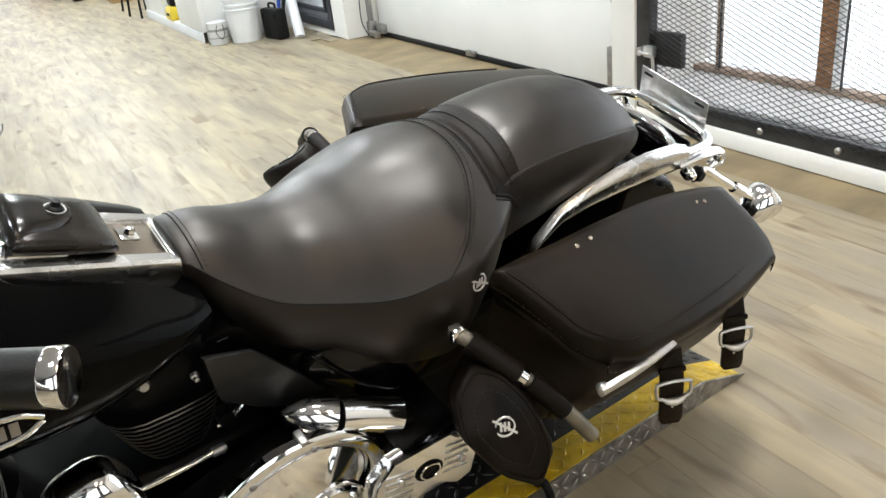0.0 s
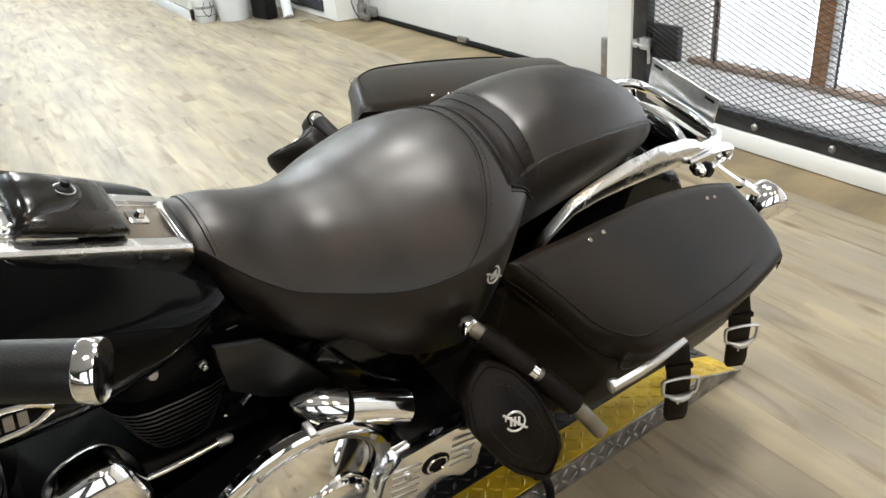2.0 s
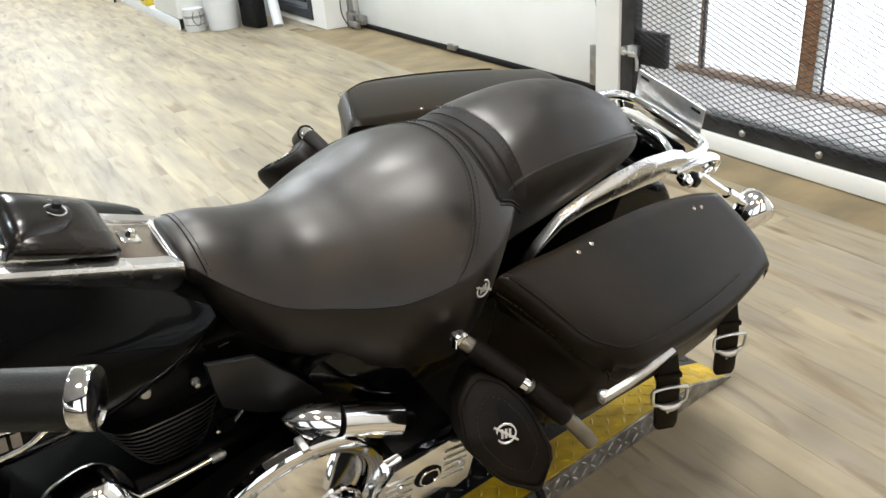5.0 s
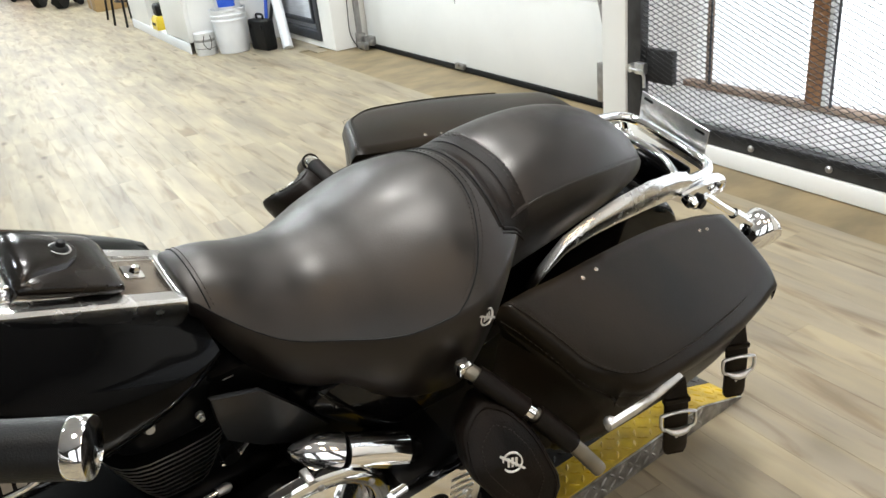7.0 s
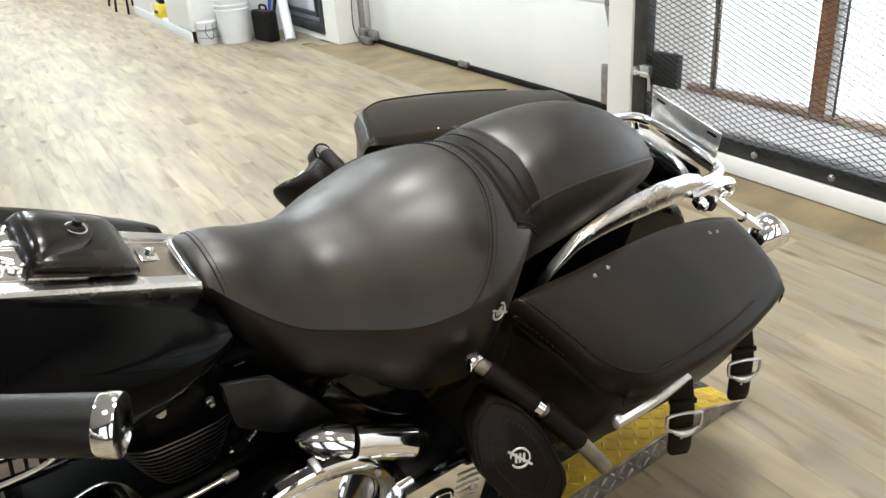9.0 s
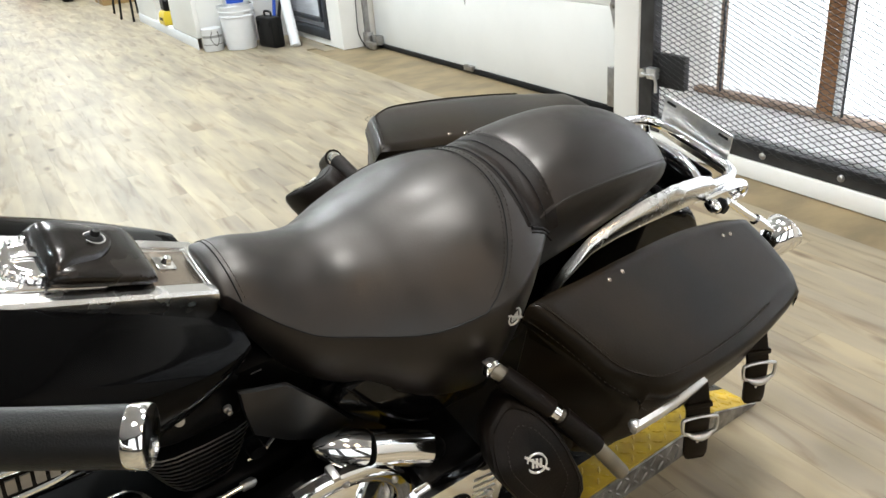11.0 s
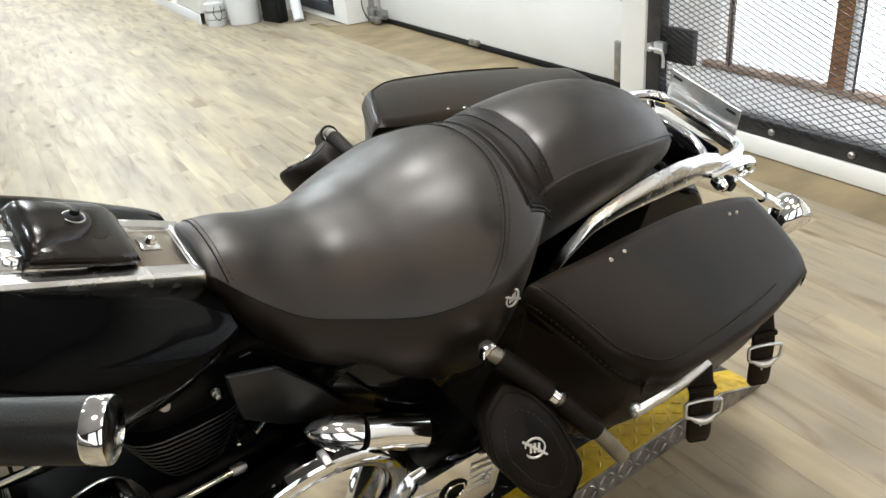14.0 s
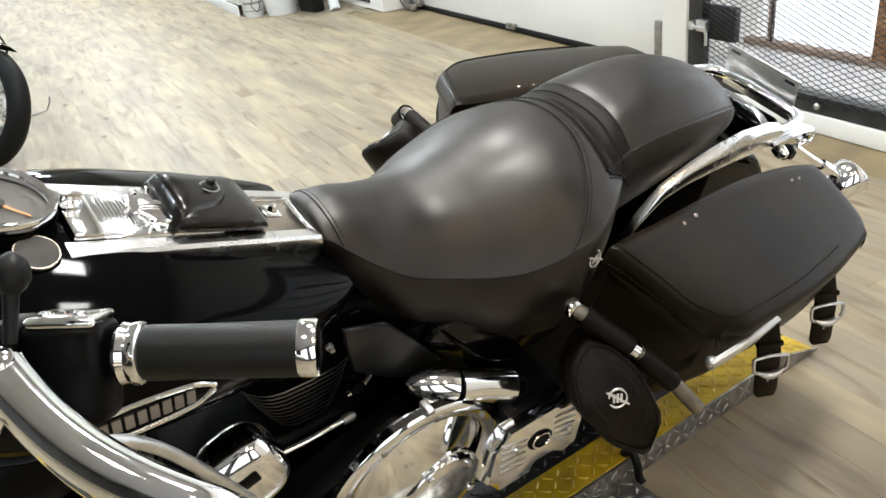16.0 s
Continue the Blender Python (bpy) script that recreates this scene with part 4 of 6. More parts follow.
for s, bag, lid in ((-1, left_bag, left_lid), (1, right_bag, right_lid)):
    # stitched panel line along the front and the outer edge of the lid
    path = [lid_point(0.402 + 0.004 * u, u, s) for u in (0.03, 0.15, 0.3, 0.45, 0.6, 0.72)] + [lid_point(x, u, s) for x, u in ((0.410, 0.82), (0.424, 0.89), (0.448, 0.93), (0.49, 0.945), (0.56, 0.945), (0.64, 0.94), (0.72, 0.93), (0.80, 0.92), (0.86, 0.91))]
    path = spline(path, 4)
    part("welt", tube(path, 0.0013, 5, curved=False), BAG_LEATHER, lid, "raised panel edge")
    part("stitching", stitch([p + Vector((0.004, 0, 0.0012)) for p in path], 0.0008), THREAD, lid)
    low_edge = [lid_point(0.400, u, s) + Vector((-0.0095, 0, -0.030)) for u in (0.04, 0.2, 0.4, 0.6, 0.8, 0.92, 1.0)]
    path = spline(low_edge + [Vector((x, s * y, z)) for x, y, z in ((0.50, 0.397, 0.563), (0.56, 0.402, 0.557), (0.62, 0.402, 0.550))], 4)
    part("stitching", stitch(path, 0.0008), THREAD, lid, "stitches along the lid edge")
    for x, u in ((0.556, 0.13), (0.594, 0.12), (0.886, 0.20), (0.908, 0.21)):
        p = lid_point(x, u, s, 0.0)
        part("rivet", turned([(0, 0.0040), (0.0012, 0.0037), (0.0020, 0.002), (0.0022, 0.0005)], None, 12), DARKCHROME, lid, "small metal rivet", Matrix.Translation(p) @ pose(0, 0, 0, -s * 24, 0, 0))
    # chrome trim strip on the front lower corner of the lid
    rings = []
    for x, y, z, h in ((0.478, 0.4000, 0.536, 0.0085), (0.53, 0.4045, 0.544, 0.0085), (0.58, 0.4050, 0.550, 0.0065), (0.615, 0.4035, 0.555, 0.004), (0.636, 0.4015, 0.5585, 0.001)):
        rings.append([Vector((x, s * (y + dy), z + dz * h)) for dy, dz in ((-0.004, -1.0), (0.004, -0.95), (0.0062, -0.5), (0.0068, 0.2), (0.004, 0.9), (-0.004, 1.0))])
    bm = loft(rings, angle=50)
    if s < 0:
        part("trim_strip", bm, BRUSHED, bag, "slim bright metal trim strip")
    if s < 0:
        part("strip_end", turned([(-0.006, 0.004), (0.0, 0.009), (0.007, 0.0105), (0.012, 0.008), (0.015, 0.002)], along((0.490, s * 0.3975, 0.538), (0.458, s * 0.392, 0.533)), 16), BRUSHED, bag, "rounded strip end")
    for x, y, z in ((0.680, 0.405, 0.424), (0.885, 0.383, 0.420)):
        # the straps hang plumb under the lid, turned a little towards the front
        m = pose(x, s * y, z, -LEAN, 0, 0) @ pose(0, 0, 0, 0, 0, -28 if s < 0 else 208)
        rings = [[Vector((dx * w, yy + dy, zz)) for dx, dy in ((-0.021, 0.004), (-0.021, -0.001), (-0.017, -0.004), (0.017, -0.004), (0.021, -0.001), (0.021, 0.004))] for zz, yy, w in ((0.075, 0.014, 1), (0.045, 0.004, 1), (0.02, -0.002, 1), (0.0, -0.003, 1), (-0.030, -0.001, 1), (-0.060, 0.0, 1.02), (-0.072, 0.001, 0.98), (-0.078, 0.001, 0.8))]
        strap = part("strap", loft(rings), BAG_LEATHER, bag, "black leather strap", m)
        pts = [(-0.027, 0.014), (-0.031, 0.008), (-0.030, -0.010), (-0.023, -0.017), (0.0, -0.020), (0.023, -0.017), (0.030, -0.010), (0.031, 0.008), (0.027, 0.014), (0.0, 0.017)]
        loop = spline([(q, -0.010, r) for q, r in pts], 4, True)
        part("buckle", tube(loop + [loop[0], loop[1]], 0.0032, 8, False, curved=False), BRUSHED, strap, "bright metal buckle")
        part("buckle_bar", tube([(-0.024, -0.011, -0.014), (-0.012, -0.014, -0.020), (0.0, -0.015, -0.022), (0.012, -0.014, -0.020), (0.024, -0.011, -0.014)], [0.002, 0.0060, 0.0075, 0.0060, 0.002], 10), BRUSHED, strap)
        part("keeper", box(-0.0235, 0.0235, -0.0065, 0.006, 0.030, 0.040, 0.002), BAG_LEATHER, strap)
        for dz in (0.006, -0.004, -0.040):
            part("eyelet", turned([(0, 0.0025), (0.0015, 0.0022)], pose(0, -0.0045, dz, 90, 0, 0), 8), BRUSHED, strap)

# ---- rear: fender, struts, luggage rail, plate and lamps ----
rings = []
F_X = [0.30, 0.40, 0.50, 0.62, 0.75, 0.88, 0.98, 1.05, 1.085]
F_Z = [0.46, 0.56, 0.615, 0.640, 0.640, 0.620, 0.575, 0.49, 0.38]
for k in range(33):
    x = 0.30 + 0.785 * k / 32
    z = lerp(x, F_X, F_Z)
    rings.append([Vector((x, 0.098 * math.copysign(abs(math.cos(a)) ** 0.6, math.cos(a)), z - 0.05 + 0.05 * max(0, math.sin(a)) ** 0.6 - (0.14 if math.sin(a) < -0.1 else 0.0))) for a in (2 * math.pi * i / 24 for i in range(24))])
part("rear_fender", loft(rings, angle=60), PAINT, bike, "glossy black rear fender")
for s in (-1, 1):
    rings = []
    for x, z, h in ((0.545, 0.555, 0.002), (0.575, 0.592, 0.010), (0.624, 0.634, 0.015), (0.69, 0.651, 0.021), (0.758, 0.659, 0.026), (0.83, 0.662, 0.029), (0.91, 0.657, 0.027), (0.95, 0.652, 0.018)):
        rings.append([Vector((x, s * (0.128 + dy), z + dz * h)) for dy, dz in ((-0.008, -1), (0.006, -1.0), (0.010, -0.6), (0.010, 0.4), (0.004, 0.9), (-0.006, 1.0))])
    part("fender_strut", loft(rings, angle=50), SATIN, bike, "chrome fender strut cover")
rail_pts = [(0.90, -0.128, 0.655), (0.97, -0.126, 0.650), (1.025, -0.120, 0.645), (1.052, -0.098, 0.643), (1.062, -0.05, 0.642), (1.064, 0.0, 0.642), (1.062, 0.05, 0.642), (1.052, 0.098, 0.643), (1.025, 0.120, 0.645), (0.97, 0.126, 0.65), (0.88, 0.128, 0.655)]
rail = part("luggage_rail", tube(rail_pts, 0.0105, 14), CHROME, bike, "chrome luggage rail loop")
part("rail_brace", tube([(0.90, -0.115, 0.640), (0.955, -0.10, 0.640), (0.985, -0.05, 0.642), (0.99, 0.0, 0.643), (0.985, 0.05, 0.642), (0.955, 0.10, 0.64), (0.90, 0.115, 0.640)], 0.009, 12), CHROME, rail)
for s in (-1, 1):
    part("grommet", turned([(0, 0.016), (0.010, 0.018), (0.016, 0.012), (0.022, 0.010)], pose(0.99, s * 0.135, 0.600, 90 * -s, 0, 0), 14), BLACK, rail, "black rubber grommet")
    part("docking_point", turned([(0, 0.009), (0.012, 0.013), (0.02, 0.013), (0.03, 0.006)], pose(0.955, s * 0.132, 0.615, 90 * -s, 0, 0), 14), CHROME, rail, "chrome docking point")
    part("bracket", tube([(0.93, s * 0.13, 0.635), (1.0, s * 0.135, 0.640), (1.055, s * 0.135, 0.630), (1.075, s * 0.130, 0.600), (1.060, s * 0.125, 0.585)], 0.012, 10, flat=0.6), CHROME, rail, "curved chrome bracket")
plate_m = Matrix.Translation((1.078, 0.014, 0.652)) @ pose(0, 0, 0, 0, -12, -2)
lp = part("licence_plate", box(-0.0015, 0.0015, -0.091, 0.091, -0.050, 0.052, 0.001), BRUSHED, bike, "bare metal plate bent at a corner", plate_m)
for y in (-0.055, 0.055):
    part("plate_bolt", turned([(0, 0.010), (0.006, 0.010), (0.010, 0.006)], pose(-0.002, y, -0.022, 0, -90, 0), 12), CHROME, lp)
for y in (-0.07, 0.07):
    part("plate_slot", box(-0.0025, -0.0014, y - 0.012, y + 0.012, 0.036, 0.042), MATT, lp)
part("tail_lamp", box(1.02, 1.085, -0.06, 0.06, 0.53, 0.60, 0.012, 3), PAINT, bike, "black tail lamp housing")
for s in (-1, 1):
    sig = part("turn_signal", turned([(-0.045, 0.008), (-0.040, 0.020), (-0.025, 0.033), (0.0, 0.040), (0.020, 0.042), (0.024, 0.040)], Matrix.Translation((1.165, s * 0.205, 0.500)) @ pose(0, 0, 0, 0, 62, 0), 26), CHROME, bike, "chrome bullet turn signal")
    part("lens", turned([(0.024, 0.039), (0.034, 0.032), (0.040, 0.012)], None, 22), AMBER, sig, "amber lens")
    part("signal_stem", tube([(1.02, s * 0.14, 0.60), (1.07, s * 0.165, 0.565), (1.14, s * 0.20, 0.52)], 0.008, 10), CHROME, bike, "chrome signal stem")
    part("stem_collar", turned([(0, 0.012), (0.03, 0.012), (0.034, 0.008)], along((1.09, s * 0.175, 0.552), (1.14, s * 0.20, 0.52)), 14), CHROME, bike)
tyre = part("rear_tyre", turned([(-0.065, 0.21), (-0.07, 0.25), (-0.055, 0.295), (-0.02, 0.318), (0.02, 0.318), (0.055, 0.295), (0.07, 0.25), (0.065, 0.21)], pose(0.60, 0, 0.312, 90, 0, 0), 48), RUBBER, bike, "black rear tyre")
part("rim", turned([(-0.055, 0.20), (-0.05, 0.212), (0.05, 0.212), (0.055, 0.20)], pose(0.60, 0, 0.312, 90, 0, 0), 40), ALLOY, tyre)

# ---- engine ----
part("crankcase", box(-0.42, 0.10, -0.10, 0.11, 0.16, 0.42, 0.03, 3), BLACK, bike, "black engine case")
part("gearbox", box(0.06, 0.36, -0.13, 0.12, 0.16, 0.40, 0.03, 3), BLACK, bike, "black gearbox case")
part("frame_box", box(0.10, 0.46, -0.125, 0.125, 0.36, 0.58, 0.02, 2), BLACK, bike, "black frame and battery box")
# filler block, added to darken the see-through gap below the tank
part("gap_filler", box(-0.04, 0.14, -0.10, 0.10, 0.50, 0.655, 0.02, 2), BLACK, bike, "black block added to close the gap under the seat")
part("frame_tube", tube([(-0.50, 0, 0.66), (-0.30, 0, 0.60), (0.0, 0, 0.62), (0.2, 0, 0.58)], 0.03, 12), BLACK, bike)


def cylinder(x, lean):
    m = pose(x, 0, 0.43, 0, lean, 0)
    c = part("cylinder", turned([(0.0, 0.062), (0.20, 0.062)], None, 24), FIN, bike, "black finned engine cylinder", m)
    def ring(wx, wy):
        return [(wx * math.copysign(abs(math.cos(a)) ** 0.55, math.cos(a)), wy * math.copysign(abs(math.sin(a)) ** 0.55, math.sin(a))) for a in (2 * math.pi * i / 28 for i in range(28))]
    # smooth head above the fins, tapered barrel below them
    part("cylinder_head", loft([[Vector((a, b, z)) for a, b in ring(wx, wy)] for z, wx, wy in ((0.150, 0.086, 0.106), (0.158, 0.090, 0.110), (0.215, 0.088, 0.104), (0.235, 0.070, 0.085))]), BLACK, c, "black cylinder head")
    part("barrel", loft([[Vector((a, b, z)) for a, b in ring(wx, wy)] for z, wx, wy in ((-0.05, 0.035, 0.08), (0.05, 0.040, 0.085), (0.155, 0.076, 0.095))]), FIN, c)
    for k in range(10):
        z, grow = 0.030 + 0.0112 * k, k / 9
        edge = ring(0.054 + 0.042 * grow ** 0.8, 0.104 + 0.010 * grow)
        part("fin", loft([[Vector((a, b, z)) for a, b in edge], [Vector((a, b, z + 0.0035)) for a, b in edge]]), FIN, c)
        out = [(a * 1.006, b * 1.006) for a, b in edge]
        part("fin_edge", loft([[Vector((a, b, z + 0.0004)) for a, b in out], [Vector((a, b, z + 0.0031)) for a, b in out]]), FIN_EDGE, c)
    for k in range(4):
        z = 0.163 + 0.015 * k
        part("fin_edge", box(0.076, 0.0925, -0.098, 0.098, z, z + 0.0026, 0.001), FIN_EDGE, c, "short bright fin at the rear of the head")
    part("head_bolt", turned([(0, 0.006), (0.005, 0.006), (0.006, 0.004), (0.012, 0.004), (0.013, 0.002)], pose(0.034, -0.110, 0.182, 90, 0, 0), 12), BRUSHED, c, "small bright bolt")
    return c


cylinder(-0.060, -1)
cylinder(-0.315, -28)
part("rocker_box", box(-0.15, 0.02, -0.085, 0.085, 0.635, 0.675, 0.015, 3), BLACK, bike, "black rocker cover")
bm = bmesh.new()
bmesh.ops.create_uvsphere(bm, u_segments=32, v_segments=20, radius=1.0)
for v in bm.verts:
    v.co = Vector([math.copysign(abs(c) ** 0.72, c) for c in v.co])
    v.co = Vector((v.co.x * 0.056, v.co.y * 0.042, v.co.z * 0.062))
horn = part("horn_cover", smooth(bm), CHROME, bike, "domed chrome horn cover", pose(-0.196, -0.172, 0.530, -8, -20, 0))
# Black patch in place of a person's dark reflection in the chrome.
part("dark_reflection", box(-0.020, 0.018, -0.0435, -0.034, 0.010, 0.030, 0.004), BLACK, horn, "black patch for a dark shape mirrored in the chrome")
part("linkage_rod", tube([(-0.150, -0.16, 0.500), (-0.09, -0.16, 0.498), (-0.035, -0.16, 0.502)], 0.0042, 10), CHROME, bike, "chrome linkage rod")
part("rod_joint", turned([(-0.008, 0.007), (0.008, 0.0075), (0.013, 0.004)], pose(-0.030, -0.16, 0.502, 0, 90, 0), 12), ALLOY, bike)
part("clamp", turned([(-0.008, 0.012), (0.008, 0.012)], pose(-0.010, -0.150, 0.555, 90, 0, 0), 14), BLACK, bike)
part("oil_line", tube([(-0.02, -0.145, 0.535), (0.0, -0.15, 0.545), (0.03, -0.14, 0.56)], 0.004, 8), CHROME, bike)
part("spark_cap", turned([(0, 0.010), (0.02, 0.009), (0.03, 0.006)], pose(-0.10, -0.115, 0.655, 70, 0, 0), 12), ALLOY, bike)
# chrome tube with a pointed cap, over the primary cover
c0, c1, c2 = Vector((0.066, -0.166, 0.523)), Vector((0.136, -0.197, 0.499)), Vector((0.232, -0.218, 0.459))
tp = part("chrome_tube", tube([c1, c1.lerp(c2, 0.5) + Vector((0, 0, 0.003)), c2], [0.0300, 0.028, 0.029], 20), CHROME, bike, "chrome starter cover tube")
part("pointed_cap", turned([(0, 0.002), (0.008, 0.012), (0.030, 0.024), (0.055, 0.0300), (0.078, 0.0305)], along(c0, c1), 24), CHROME, tp, "pointed chrome cap")
part("joint_ring", turned([(-0.0015, 0.0308), (0.0015, 0.0308)], along(c1, c2), 24), BLACK, tp)
part("tube_end", turned([(0, 0.018), (0.02, 0.020), (0.03, 0.015)], along(c2, c2 + (c2 - c1)), 16), BLACK, tp)


def plate_shape(points, thick, bulge=0.0):
    """A flat shape in x and z with rounded front face, facing -y."""
    pts = [Vector((x, 0, z)) for x, z in points]
    c = sum(pts, Vector()) / len(pts)
    rings = [[p for p in pts]]
    for f, d in ((1.0, -thick * 0.6), (0.97, -thick), (0.75, -thick - bulge * 0.6), (0.4, -thick - bulge), (0.02, -thick - bulge * 1.05)):
        rings.append([c + (p - c) * f + Vector((0, d, 0)) for p in pts])
    return loft(rings, angle=35)


def stadium(ax, az, ra, bx, bz, rb, n=14):
    d = math.atan2(bz - az, bx - ax)
    return [(bx + rb * math.cos(d + a), bz + rb * math.sin(d + a)) for a in np.linspace(-math.pi / 2, math.pi / 2, n)] + [(ax + ra * math.cos(d + a), az + ra * math.sin(d + a)) for a in np.linspace(math.pi / 2, 3 * math.pi / 2, n)]


def round_plate(profile, x, y, z, n=48):
    """A turned cover facing the left side; profile is (depth outwards, radius)."""
    return turned(profile, pose(x, y, z, 90, 0, 0), n)


prim = part("primary_cover", plate_shape(stadium(-0.33, 0.27, 0.085, 0.040, 0.365, 0.105), 0.060, 0.010), BLACK, bike, "primary cover with chrome flange and dome", pose(0, -0.150, 0))
part("cover_flange", turned([(0.058, 0.120), (0.060, 0.156), (0.072, 0.157), (0.076, 0.154), (0.078, 0.149), (0.078, 0.132), (0.075, 0.128), (0.058, 0.124), (0.055, 0.118)], pose(0.050, -0.010, 0.375, 90, 0, 0), 56, False), CHROME, prim, "chrome flange round the cover")
part("clutch_dome", round_plate([(0.040, 0.126)] + [(0.062 + 0.030 * (1 - (r / 0.124) ** 2), r) for r in (0.124, 0.112, 0.10, 0.085, 0.07, 0.055, 0.04, 0.025, 0.012, 0.0005)], 0.050, -0.010, 0.375), CHROME, prim, "domed chrome clutch cover")
derby = part("derby_cover", round_plate([(0.0, 0.078), (0.016, 0.078), (0.021, 0.075), (0.023, 0.066), (0.0245, 0.05), (0.0255, 0.03), (0.026, 0.012), (0.026, 0.0005)], 0.085, -0.085, 0.330), CHROME, prim, "round chrome derby cover")
for k in range(5):
    t = 2 * math.pi * k / 5 + 0.75
    part("cover_bolt", turned([(0, 0.007), (0.005, 0.007), (0.007, 0.003)], pose(0.085 + 0.066 * math.cos(t), -0.107, 0.330 + 0.066 * math.sin(t), 90, 0, 0), 10), CHROME, derby)
for t in (35, 78, 118, 152, 185):
    x, z = 0.050 + 0.140 * math.cos(radians(t)), 0.375 + 0.140 * math.sin(radians(t))
    part("flange_bolt", turned([(0, 0.0055), (0.003, 0.0055), (0.005, 0.003), (0.006, 0.001)], pose(x, -0.087, z, 90, 0, 0), 12), ALLOY, prim)
part("flange_clip", box(0.060, 0.072, -0.086, -0.060, 0.521, 0.534, 0.002), ALLOY, prim, "small steel clip on the flange", pose(0, 0, 0))
# folded passenger footboard
fb = part("footboard", plate_shape([(-0.105, -0.045), (-0.098, 0.010), (-0.07, 0.040), (0.06, 0.062), (0.095, 0.050), (0.105, 0.015), (0.098, -0.035), (0.07, -0.045), (0.06, -0.032), (0.0, -0.040), (-0.01, -0.058), (-0.075, -0.068), (-0.082, -0.052)], 0.028, 0.002), CHROME, bike, "chrome folded passenger footboard", pose(0.240, -0.270, 0.388, -14, 14, 0))
for k in range(5):
    for x0, x1 in ((-0.082, -0.030), (0.030, 0.080)):
        z = -0.022 + 0.012 * k + (0.010 if x0 > 0 else -0.010)
        part("board_rib", box(x0, x1, -0.0312, -0.0285, z, z + 0.0040, 0.0010), BRUSHED, fb)
part("board_emblem", turned([(0, 0.022), (0.002, 0.022), (0.003, 0.018)], pose(0, -0.029, 0.006, 90, 0, 0) @ Matrix.Diagonal((1.25, 0.8, 1, 1)), 24), BLACK, fb, "dark oval emblem")
part("emblem_ring", tube([Vector((0.019 * math.cos(a), -0.034, 0.006 + 0.013 * math.sin(a))) for a in (2 * math.pi * k / 20 for k in range(21))], 0.0018, 6, curved=False), CHROME, fb)
for x in (-0.055, 0.068):
    part("board_bolt", turned([(0, 0.007), (0.004, 0.006), (0.005, 0.002)], pose(x, -0.030, 0.004, 90, 0, 0), 10), BRUSHED, fb)
part("board_hinge", box(0.20, 0.32, -0.265, -0.14, 0.405, 0.445, 0.012, 2), BLACK, bike, "black footboard hinge")

# side cover and heat shield
sc = [(0.113, 0.60), (0.15, 0.545), (0.20, 0.49), (0.255, 0.45), (0.31, 0.445), (0.355, 0.465), (0.385, 0.51), (0.39, 0.57), (0.35, 0.60), (0.25, 0.62), (0.16, 0.625)]
part("side_cover", plate_shape([(p.x, p.z) for p in spline([(x, 0, z) for x, z in sc], 3, True)], 0.02, 0.022), COVER, bike, "glossy black side cover", pose(0.005, -0.125, -0.040))
# tube added to draw the highlight along the cover's crease
part("crease_line", tube([(0.122, -0.160, 0.606), (0.158, -0.164, 0.558), (0.200, -0.166, 0.505), (0.245, -0.167, 0.460), (0.285, -0.166, 0.440)], [0.0015, 0.0035, 0.0045, 0.004, 0.0015], 8), COVER, bike, "thin gloss tube for the highlight on the side cover crease")
part("heat_shield", plate_shape([(-0.026, 0.677), (0.041, 0.653), (0.098, 0.580), (0.148, 0.505), (0.100, 0.497), (0.040, 0.535), (-0.010, 0.582), (-0.020, 0.63)], 0.006), PANEL, bike, "dark grey heat shield", pose(0, -0.142, 0))

